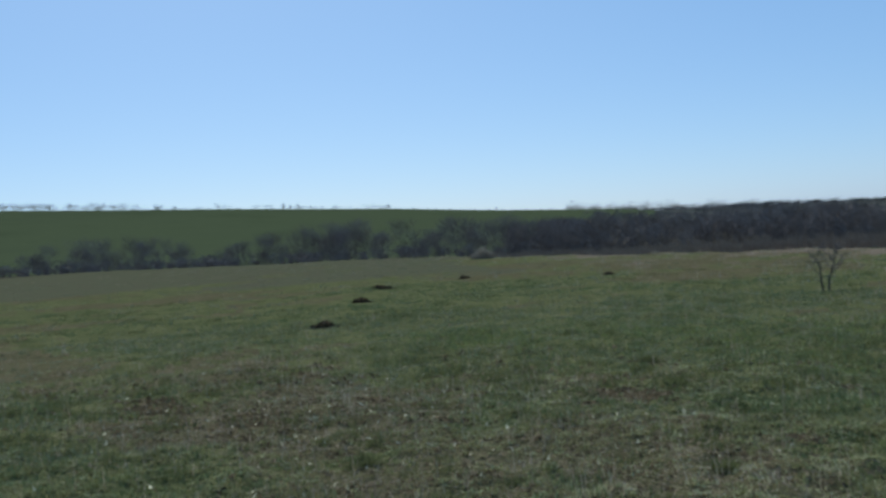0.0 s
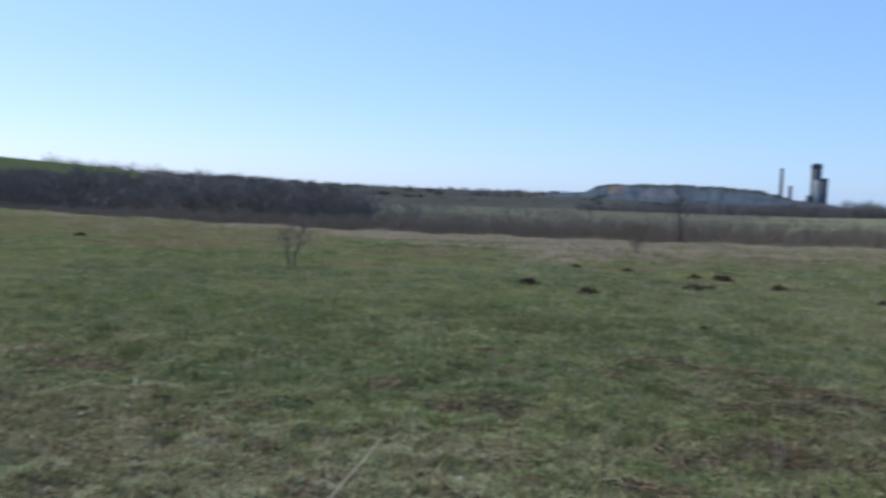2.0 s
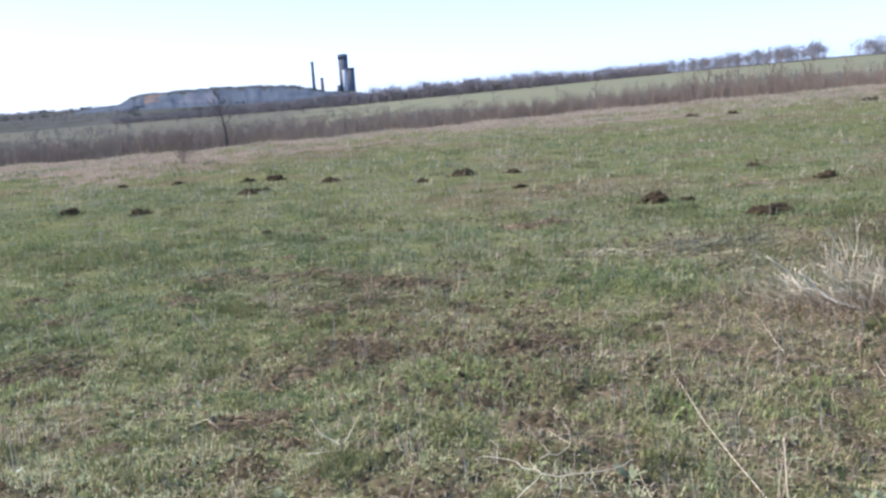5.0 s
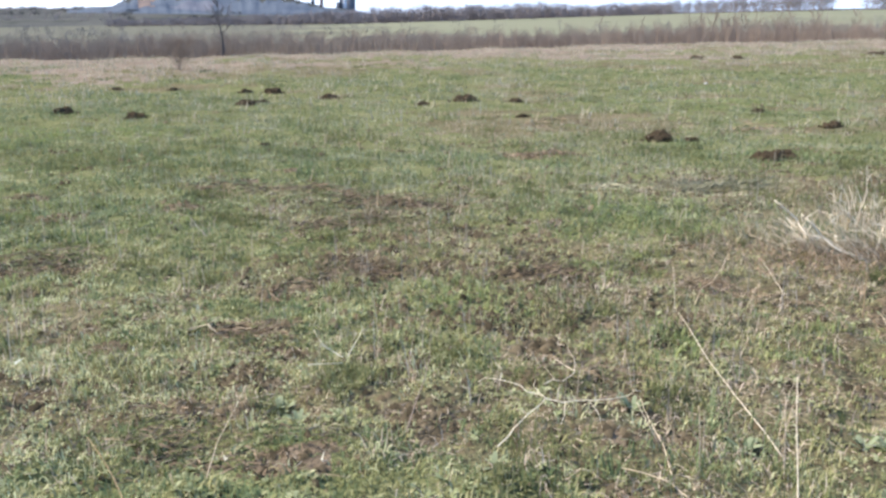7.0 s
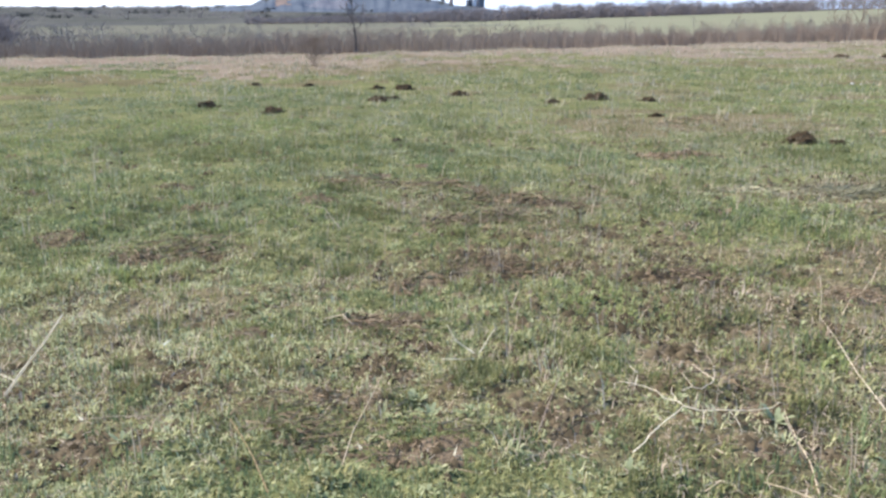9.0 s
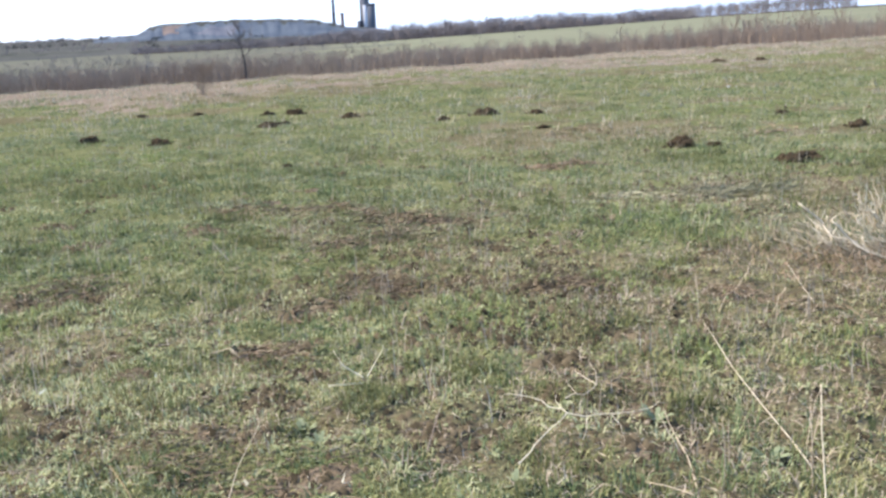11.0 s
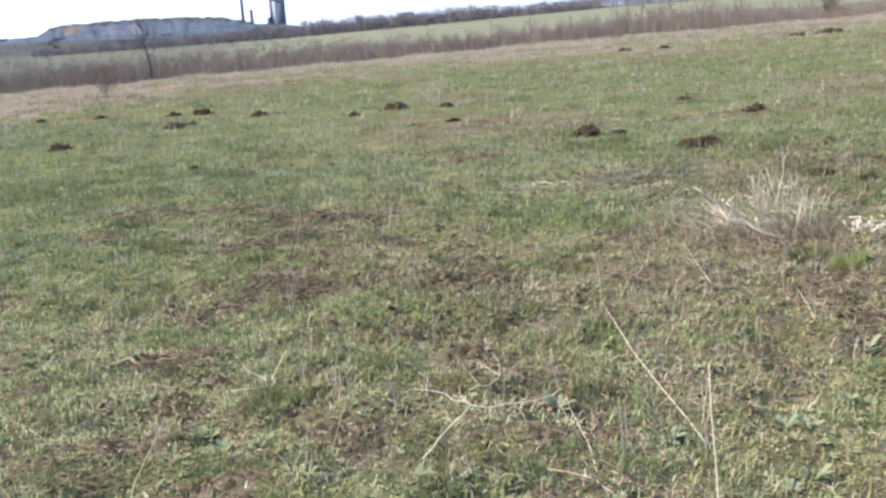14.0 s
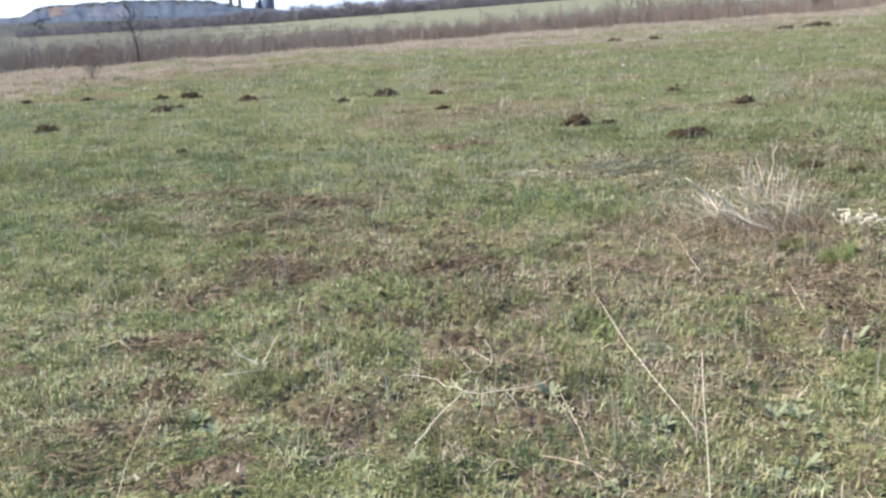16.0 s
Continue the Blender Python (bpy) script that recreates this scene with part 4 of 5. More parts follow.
grass_sheet("short_undergrowth", 120, 230000, 1.6, 8.5, 8, 0.06, (0.008, 0.028), (0.004, 0.009), M_UNDER, "short brownish undergrowth and moss between the blades", 1.0, lambda x, y: np.clip(0.35 + 0.8 * clouds(x, y, 0.3, 74), 0, 1), 1.5)
grass_sheet("dry_grass", 106, 360000, 12, 90, 10, 0.2, (0.08, 0.24), (0.009, 0.022), M_HAY, "tall dry straw-coloured grass thickening towards the meadow edge", 0.6, verge_share, 1.5)
grass_sheet("dry_grass", 107, 46000, 0.4, 14, 9, 0.05, (0.03, 0.10), (0.003, 0.006), M_STRAW, DRY, 1.1, dry_share, 1.4)
grass_sheet("dry_grass", 110, 5500, 3.4, 19, 2, 0.03, (0.10, 0.26), (0.0028, 0.006), M_STRAW, "sparse upright dry grass stems", 0.35, None, 1.4)
grass_sheet("dry_grass", 117, 70000, 9, 36, 30, 0.16, (0.06, 0.16), (0.004, 0.008), M_HAY, "pale upright tufts of last year's dry grass", 0.5, lambda x, y: clouds(x, y, 3.5, 71) ** 3 * np.interp(np.degrees(np.arctan2(x, y)), [0, 14], [0.15, 1.0]), 1.4)
grass_sheet("meadow_grass", 113, 20000, 1.0, 5.5, 18, 0.045, (0.06, 0.13), (0.0035, 0.007), M_GREEN, "longer fresh blades standing out of the short grass", 0.9, lambda x, y: clouds(x, y, 0.5, 55) ** 2, 1.3)
grass_sheet("coarse_tufts", 118, 70000, 1.5, 9, 70, 0.06, (0.04, 0.09), (0.004, 0.008), M_TUSSOCK, "dark coarse green tufts in the short grass", 0.9, lambda x, y: clouds(x, y, 0.9, 72) ** 1.5, 1.5)
grass_sheet("coarse_tufts", 119, 320000, 8, 30, 60, 0.13, (0.05, 0.12), (0.009, 0.018), M_TUSSOCK, "dark coarse green tufts in the short grass", 0.9, lambda x, y: np.clip(clouds(x, y, 1.8, 73) ** 1.5 * (0.3 + 2.0 * np.exp(-((np.hypot(x, y) - 10.5) / 2.2) ** 2)), 0, 1), 1.4)


def young_share(x, y):
    out = np.zeros_like(x)
    for px, py, a, b in ((-3.0, 7.3, 1.0, 0.7), (-2.0, 7.0, 0.7, 0.5), (-2.6, 5.6, 0.5, 0.3), (2.4, 7.3, 0.7, 0.5), (1.5, 5.6, 0.5, 0.3), (1.9, 4.3, 0.4, 0.25), (-4.6, 8.4, 1.2, 0.6), (-8.0, 9.5, 2.0, 0.9), (-11.0, 8.0, 1.5, 0.8), (-6.0, 11.0, 2.0, 0.8), (0.4, 5.1, 0.4, 0.3), (6.5, 16.0, 2.0, 1.0), (-3.5, 13.0, 2.0, 0.7)):
        out = np.maximum(out, np.exp(-(((x - px) / a) ** 2 + ((y - py) / b) ** 2)) * clouds(x, y, 0.25, 56) * 1.3)
    return np.clip(out, 0, 1)


grass_sheet("young_grass", 116, 420000, 3.5, 18, 12, 0.04, (0.03, 0.085), (0.005, 0.011), M_LIME, "bright young grass in small lush patches", 1.0, young_share, 1.4)


def silver_share(x, y):
    out = 0.05 * clouds(x, y, 0.6, 51)
    for px, py, a, b, k in ((-2.2, 4.4, 1.8, 1.6, 1.9), (-3.8, 8.2, 2.4, 2.0, 0.7), (-5.5, 6.0, 2.0, 1.5, 0.5), (-1.5, 3.7, 1.1, 0.8, 0.5), (2.5, 8.0, 0.9, 0.5, 0.6), (3.4, 8.4, 0.8, 0.4, 0.6), (-3.0, 12.3, 1.6, 0.5, 0.6), (1.0, 3.4, 0.7, 0.4, 0.4), (0.6, 3.5, 1.6, 0.9, 0.15), (-0.6, 4.4, 1.6, 0.8, 0.15)):
        out = out + k * np.exp(-(((x - px) / a) ** 2 + ((y - py) / b) ** 2)) * clouds(x, y, 0.22, 52)
    return np.clip(out, 0, 1)


grass_sheet("silvery_herbs", 112, 300000, 1.8, 15, 14, 0.04, (0.018, 0.055), (0.0045, 0.009), M_SILVER, "pale silvery grey-green herbs in the meadow", 1.0, silver_share, 1.3)


def litter():
    """Dead blades lying flat between the grass."""
    r = np.random.default_rng(107)
    x, y = scatter(r, 120000, 0.5, 13, 9, 0.08, 1.4, dry_share)
    for px, py, w, h, red in PATCHES:
        m = int(1500 * w * h) + 6
        x, y = np.append(x, px + r.normal(0, w * 0.7, m)), np.append(y, py + r.normal(0, h * 0.7, m))
    n, s = len(x), Soup()
    a, length = r.uniform(0, 2 * np.pi, n), r.uniform(0.015, 0.065, n)
    base = np.stack([x, y, land(x, y) + r.uniform(0.004, 0.025, n)], 1)
    tip = base + np.stack([np.cos(a) * length, np.sin(a) * length, r.uniform(-0.01, 0.02, n)], 1)
    s.spikes(base, tip, r.uniform(0.0025, 0.005, n), r)
    tagged(new("dead_grass_litter", s.mesh("dead_grass_litter", M_STRAW)), "flattened dead grass litter on the soil", "litter", kind="stuff")


litter()


def weeds():
    """Small broad-leaved rosettes."""
    r = np.random.default_rng(108)
    x, y = scatter(r, 20000, 0.6, 8.5, 7, 0.06, 1.4, mixed_share)
    n = len(x)
    k = np.repeat(np.arange(n), 5)
    a = r.uniform(0, 2 * np.pi, len(k))
    length = r.uniform(0.010, 0.034, n)[k] * r.uniform(0.7, 1.2, len(k))
    foot = np.stack([x[k], y[k], land(x, y)[k] + 0.005], 1)
    out = np.stack([np.cos(a), np.sin(a), r.uniform(0.25, 0.9, len(k))], 1)
    side = np.stack([-np.sin(a), np.cos(a), np.zeros(len(k))], 1) * (length * 0.27)[:, None]
    mid, tip = foot + out * (length * 0.6)[:, None], foot + out * length[:, None] * (1, 1, 0.75)
    m = len(k)
    i = np.arange(m)
    v = np.concatenate([foot, mid - side, mid + side, tip])
    f = np.concatenate([np.stack([i, i + m, i + 2 * m], 1), np.stack([i + m, i + 3 * m, i + 2 * m], 1)])
    tagged(new("meadow_weeds", to_mesh("meadow_weeds", v, f, M_LEAF)), "small grey-green broad-leaved weeds in the grass", "weeds", kind="stuff")


weeds()


def crumbs():
    """Dark crumbs of soil between the tufts, thickest where the grass is thin; the darkest stand for shaded gaps."""
    r = np.random.default_rng(109)
    x, y = scatter(r, 90000, 1.6, 12, 7, 0.07, 1.4, lambda u, v: np.clip(1.1 - 1.1 * lush(u, v), 0.12, 1) * clouds(u, v, 0.35, 31) + 0.4 * np.exp(-((u - 0.4) / 1.3) ** 2 - ((v - 5.6) / 1.7) ** 2), False)
    for px, py, a, b, red in PATCHES:
        m = min(int(2600 * a * b), 340)
        u, w = np.sqrt(r.random(m)) * 1.25, r.uniform(0, 2 * np.pi, m)
        x, y = np.append(x, px + a * u * np.cos(w)), np.append(y, py + b * u * np.sin(w))
    fx, fy = scatter(r, 5200, 7.5, 19, 4, 0.12, 1.5, lambda u, v: clouds(u, v, 1.6, 32) ** 2, False)
    x, y = np.append(x, fx), np.append(y, fy)
    n = len(x)
    clod = 1 + 0.2 * patch_share(x, y)
    trodden = 1.1 * np.exp(-((x - 0.4) / 1.3) ** 2 - ((y - 5.6) / 1.7) ** 2)
    size = r.uniform(0.006, 0.017, n) * r.choice([1, 1, 1, 1.6, 2.0], n) * (1 + 0.7 * trodden) * clod * np.clip(np.hypot(x, y) / 7.5, 1.0, 1.6)
    corner = np.array([(1, 0, -0.5), (-0.6, 0.9, -0.5), (-0.6, -0.9, -0.5), (0.1, 0.1, 0.45)])
    a = r.uniform(0, 2 * np.pi, n)
    c, d = np.cos(a)[:, None], np.sin(a)[:, None]
    v = np.stack([corner[None, :, 0] * c - corner[None, :, 1] * d, corner[None, :, 0] * d + corner[None, :, 1] * c, np.repeat(corner[None, :, 2], n, 0)], -1) * size[:, None, None]
    v = v + np.stack([x, y, land(x, y) + size * 0.4], 1)[:, None, :]
    f = (np.array([(0, 1, 3), (1, 2, 3), (2, 0, 3)])[None] + 4 * np.arange(n)[:, None, None]).reshape(-1, 3)
    tagged(new("soil_crumbs", to_mesh("soil_crumbs", v.reshape(-1, 3), f, M_CRUMB_SHADE)), "crumbs of bare soil, the darkest standing for shaded gaps between the tufts", "soil", kind="stuff")


crumbs()


def tussock(x, y, radius, height, count, seed, mat, label, name="grass_tussock", category="grass tuft", cone=0.0):
    r = np.random.default_rng(seed)
    n = count
    d, a = radius * np.sqrt(r.random(n)), r.uniform(0, 2 * np.pi, n)
    d = np.where(cone > 0, d, d * (1 + 0.3 * np.sin(a * 3 + seed)))
    v, f = blades(r, x + d * np.cos(a), y + d * np.sin(a), r.uniform(0.4, 1.0, n) * height * (1 - cone * d / radius), r.uniform(0.003, 0.006, n) * (1 + 2 * cone), 0.8 - 0.4 * cone)
    z = float(land(x, y))
    ob = new(name, to_mesh(name, v - (x, y, z), f, mat))
    ob.location = (x, y, z)
    return tagged(ob, label, category)


tussock(-0.13, 3.95, 0.17, 0.10, 440, 1, M_TUSSOCK, "dark dense tuft of coarse grass")
tussock(0.36, 4.28, 0.14, 0.08, 320, 2, M_TUSSOCK, "dark dense tuft of coarse grass")
tussock(1.23, 3.62, 0.14, 0.09, 320, 3, M_TUSSOCK, "dark dense tuft of coarse grass")
tussock(-0.93, 6.2, 0.14, 0.09, 260, 4, M_TUSSOCK, "dark dense tuft of coarse grass")
tussock(-3.62, 4.2, 0.09, 0.15, 300, 5, M_TUSSOCK, "dark dense tuft of coarse grass")
tussock(-5.5, 2.7, 0.12, 0.14, 300, 6, M_TUSSOCK, "dark dense tuft of coarse grass")
tussock(3.34, 5.0, 0.10, 0.11, 640, 7, M_LIME, "bright fresh green grass tuft on bare soil")
tussock(3.23, 5.36, 0.12, 0.13, 420, 8, M_TUSSOCK, "dark green coarse tuft beside the dead bush")
tussock(1.52, 4.29, 0.13, 0.06, 260, 9, M_TUSSOCK, "dark dense tuft of coarse grass")
tussock(-0.92, 3.5, 0.15, 0.08, 300, 10, M_TUSSOCK, "dark dense tuft of coarse grass")
tussock(-6.98, 7.4, 0.13, 0.16, 260, 8, M_TUSSOCK, "dark dense tuft of coarse grass")


def leafy_plant(x, y, size, seed, label="pale grey-green leafy weed on bare soil"):
    r = np.random.default_rng(seed)
    thing = tagged(new("weed_plant"), label, "plant")
    thing.location = (x, y, float(land(x, y)))
    for k in range(11):
        a, up, l = r.uniform(0, 6.28), r.uniform(0.25, 1.1), size * r.uniform(0.5, 0.85)
        o, s = np.array([math.cos(a), math.sin(a), up]), np.array([-math.sin(a), math.cos(a), 0])
        v = [o * 0.02 * l, o * 0.35 * l - s * 0.16 * l, o * 0.35 * l + s * 0.16 * l, o * 0.35 * l - (0, 0, 0.03 * l), o * 0.75 * l - s * 0.14 * l, o * 0.75 * l + s * 0.14 * l, o * (1.0, 1.0, 0.8) * l]
        f = [(0, 1, 3), (0, 3, 2), (1, 4, 3), (3, 5, 2), (3, 4, 5), (4, 6, 5)]
        part("leaf", to_mesh("leaf", v, f, M_BROADLEAF), thing)


def pale_flecks():
    """Small bleached leaves that glint on the trampled soil."""
    r = np.random.default_rng(111)
    n = 220
    x, y = r.normal(-6.8, 2.4, n), r.normal(3.6, 1.4, n)
    s = Soup()
    base = np.stack([x, y, land(x, y) + r.uniform(0.01, 0.05, n)], 1)
    tip = base + r.normal(0, 1, (n, 3)) * (0.022, 0.022, 0.01) + (0, 0, 0.025)
    s.spikes(base, tip, r.uniform(0.008, 0.02, n), r)
    tagged(new("bleached_leaf_flecks", s.mesh("bleached_leaf_flecks", M_FLECK)), "small bleached leaves scattered on trampled ground", "leaf litter", kind="stuff")


pale_flecks()
leafy_plant(-0.41, 3.77, 0.10, 1)
leafy_plant(-0.33, 3.62, 0.08, 2)
leafy_plant(1.39, 3.22, 0.11, 3)
leafy_plant(1.05, 3.55, 0.09, 4)
for k, (x, y, size) in enumerate([(2.2, 3.3, 0.09), (2.61, 3.78, 0.11), (1.84, 3.16, 0.09), (1.9, 3.1, 0.08), (1.74, 2.79, 0.09), (-0.44, 3.81, 0.09), (1.6, 2.71, 0.07), (-1.5, 3.3, 0.07), (0.4, 3.1, 0.08), (2.35, 6.95, 0.10), (2.45, 7.2, 0.12)]):
    leafy_plant(x, y, size, 5 + k)


# ---- dry stalks, twigs and the dead bush ----
def stick(name, lines, mat, label, category="stalk", lift=0.012):
    """Thin round stems along lines of (points, radius at foot); the first is the stem, the others branch from it."""
    o = np.array(lines[0][0][0], float)
    thing = tagged(new(name), label, category)
    thing.location = (o[0], o[1], float(land(o[0], o[1])))
    for k, (pts, radius) in enumerate(lines):
        s = Soup()
        p = np.array(pts, float) - (o[0], o[1], -lift)
        s.tube(p, np.linspace(radius, radius * 0.45, len(p)) * 0.68, 5)
        part("branch" if k else "stem", s.mesh("branch" if k else "stem", mat), thing)
    return thing


stick("dry_twig", [([(0.42, 3.17, 0.02), (0.47, 3.22, 0.035), (0.50, 3.29, 0.03), (0.58, 3.38, 0.05), (0.64, 3.47, 0.04), (0.67, 3.5, 0.055), (0.66, 3.54, 0.055), (0.61, 3.58, 0.05), (0.59, 3.63, 0.06), (0.55, 3.70, 0.05), (0.50, 3.72, 0.055), (0.46, 3.75, 0.05), (0.43, 3.74, 0.04)], 0.0042),
                   ([(0.67, 3.51, 0.05), (0.73, 3.465, 0.05), (0.79, 3.475, 0.05), (0.86, 3.46, 0.055), (0.91, 3.47, 0.05), (1.01, 3.49, 0.055), (1.05, 3.53, 0.06), (1.08, 3.535, 0.05)], 0.004),
                   ([(0.52, 3.72, 0.05), (0.54, 3.79, 0.07), (0.51, 3.83, 0.09)], 0.0022), ([(0.66, 3.53, 0.05), (0.64, 3.6, 0.07), (0.66, 3.66, 0.075)], 0.0022), ([(0.74, 3.465, 0.05), (0.72, 3.38, 0.03), (0.69, 3.32, 0.02)], 0.002), ([(0.84, 3.46, 0.05), (0.86, 3.4, 0.03), (0.85, 3.3, 0.01)], 0.002)],
      M_WHITE, "bleached forked dry twig lying on the grass", "twig", 0.035)
stick("dry_twig", [([(0.69, 3.63, 0.04), (0.73, 3.65, 0.05), (0.77, 3.63, 0.05), (0.83, 3.70, 0.05), (0.845, 3.73, 0.05), (0.81, 3.79, 0.06), (0.79, 3.90, 0.05)], 0.0036), ([(0.845, 3.73, 0.05), (0.86, 3.8, 0.08), (0.84, 3.86, 0.11)], 0.0022), ([(0.74, 3.65, 0.05), (0.71, 3.72, 0.08)], 0.002)], M_BLEACH, "small bleached dry twig in the grass", "twig", 0.035)
stick("dry_stalk", [([(1.02, 2.99, 0.0), (1.045, 3.15, 0.03), (1.06, 3.3, 0.025), (1.07, 3.45, 0.035), (1.10, 3.62, 0.03)], 0.0042)], M_PALE, "straw-coloured dry stalk lying across the grass")
stick("dry_stalk", [([(1.02, 2.82, 0.0), (0.97, 2.9, 0.025), (0.9, 2.96, 0.03), (0.84, 3.02, 0.02)], 0.005)], M_PALE, "short bleached dry stalk lying in the grass")
stick("dry_grass_stalk", [([(1.285, 2.58, 0.0), (1.31, 2.66, 0.15), (1.335, 2.75, 0.30), (1.36, 2.82, 0.43)], 0.0045)], M_BLEACH, "tall thin upright dry reed stem")
stick("dry_stalk", [([(1.50, 3.02, 0.0), (1.51, 3.3, 0.035), (1.52, 3.6, 0.055), (1.55, 4.0, 0.07), (1.61, 4.4, 0.08), (1.69, 4.84, 0.05)], 0.0042), ([(1.69, 4.84, 0.02), (1.70, 4.87, 0.14), (1.69, 4.9, 0.27)], 0.003)], M_BLEACH, "long straw-coloured dry reed stalk lying across the grass")
stick("dry_grass_stalk", [([(1.42, 2.95, 0.0), (1.42, 2.97, 0.15), (1.42, 3.0, 0.30)], 0.004)], M_STRAW, "upright thin dry grass stem")
stick("dry_grass_stalk", [([(1.14, 3.04, 0.0), (1.14, 3.05, 0.12), (1.13, 3.06, 0.24)], 0.004), ([(1.18, 3.1, 0.0), (1.17, 3.1, 0.2)], 0.003)], M_STRAW, "upright thin dry grass stems")
stick("dry_grass_stalk", [([(1.04, 3.03, 0.0), (0.99, 3.1, 0.1), (0.93, 3.15, 0.22)], 0.0045)], M_STRAW, "leaning thin dry grass stem")
stick("dead_weed_stalk", [([(0.08, 5.75, 0.0), (0.085, 5.75, 0.3), (0.075, 5.75, 0.5)], 0.005), ([(0.08, 5.75, 0.38), (0.12, 5.74, 0.47)], 0.003), ([(0.08, 5.75, 0.36), (0.03, 5.76, 0.44)], 0.003), ([(0.078, 5.75, 0.44), (0.075, 5.75, 0.54)], 0.012)], M_DULL, "upright dark dead weed stalk with a seed head")
stick("dry_stalk", [([(-2.16, 3.72, 0.0), (-2.10, 3.76, 0.09), (-2.02, 3.83, 0.2), (-1.95, 3.88, 0.31)], 0.012), ([(-2.12, 3.75, 0.05), (-2.24, 3.82, 0.06), (-2.33, 3.84, 0.02)], 0.0035), ([(-2.24, 3.82, 0.06), (-2.28, 3.9, 0.1)], 0.0025)], M_WHITE, "broken bleached dry stalk leaning in the grass")
stick("dry_stalk", [([(-0.86, 2.97, 0.0), (-0.94, 3.13, 0.03), (-1.0, 3.25, 0.035), (-1.1, 3.4, 0.07)], 0.0038)], M_DULL, "brown dry stalk leaning in the grass")
stick("dry_stalk", [([(0.10, 3.42, 0.0), (0.14, 3.5, 0.07), (0.19, 3.6, 0.15), (0.22, 3.66, 0.24)], 0.0036), ([(0.2, 3.62, 0.17), (0.19, 3.66, 0.21)], 0.002)], M_THICKET, "thin reddish brown dry stalk leaning in the grass")
stick("dry_stalk", [([(-1.15, 6.75, 0.0), (-1.22, 6.8, 0.06), (-1.28, 6.83, 0.14), (-1.36, 6.82, 0.16)], 0.007)], M_PALE, "curled bleached dry stem")
stick("dry_twig", [([(-0.15, 4.08, 0.05), (-0.24, 4.14, 0.09), (-0.28, 4.16, 0.16)], 0.005), ([(-0.13, 4.08, 0.05), (-0.05, 4.12, 0.17)], 0.004), ([(-0.3, 3.98, 0.06), (-0.15, 3.96, 0.07)], 0.004)], M_WHITE, "pale dry twig sticking out of a tuft", "twig")
stick("dry_twig", [([(-0.95, 4.75, 0.02), (-0.85, 4.72, 0.05), (-0.78, 4.62, 0.03)], 0.006), ([(-0.85, 4.72, 0.05), (-0.8, 4.85, 0.05)], 0.004)], M_PALE, "small bleached dry twig on bare soil", "twig")
stick("dry_grass_stalk", [([(2.66, 4.59, 0.0), (2.66, 4.6, 0.25)], 0.007)], M_DULL, "upright dark dead stem")
stick("dry_stalk", [([(1.85, 4.95, 0.0), (1.97, 5.15, 0.03), (2.1, 5.3, 0.03), (2.34, 5.68, 0.05)], 0.0045)], M_PALE, "dry stem fallen from the dead bush")
stick("dry_stalk", [([(2.46, 5.06, 0.0), (2.5, 5.3, 0.03), (2.58, 5.66, 0.06)], 0.004)], M_BLEACH, "bleached dry stem fallen from the dead bush")
stick("dry_stalk", [([(2.55, 4.1, 0.0), (2.6, 4.25, 0.02), (2.64, 4.4, 0.05)], 0.005)], M_PALE, "short dry stem on bare soil")
stick("dry_stalk", [([(-0.62, 3.1, 0.0), (-0.60, 3.25, 0.06), (-0.55, 3.42, 0.12), (-0.52, 3.55, 0.16)], 0.003)], M_PALE, "thin leaning dry grass stalk")
stick("dry_stalk", [([(-1.75, 3.5, 0.01), (-1.6, 3.5, 0.03), (-1.4, 3.53, 0.02)], 0.0035)], M_PALE, "thin dry stalk lying in the grass")
stick("dry_stalk", [([(0.05, 4.85, 0.0), (0.08, 4.87, 0.08), (0.10, 4.88, 0.10)], 0.006)], M_PALE, "short bleached dry stem")


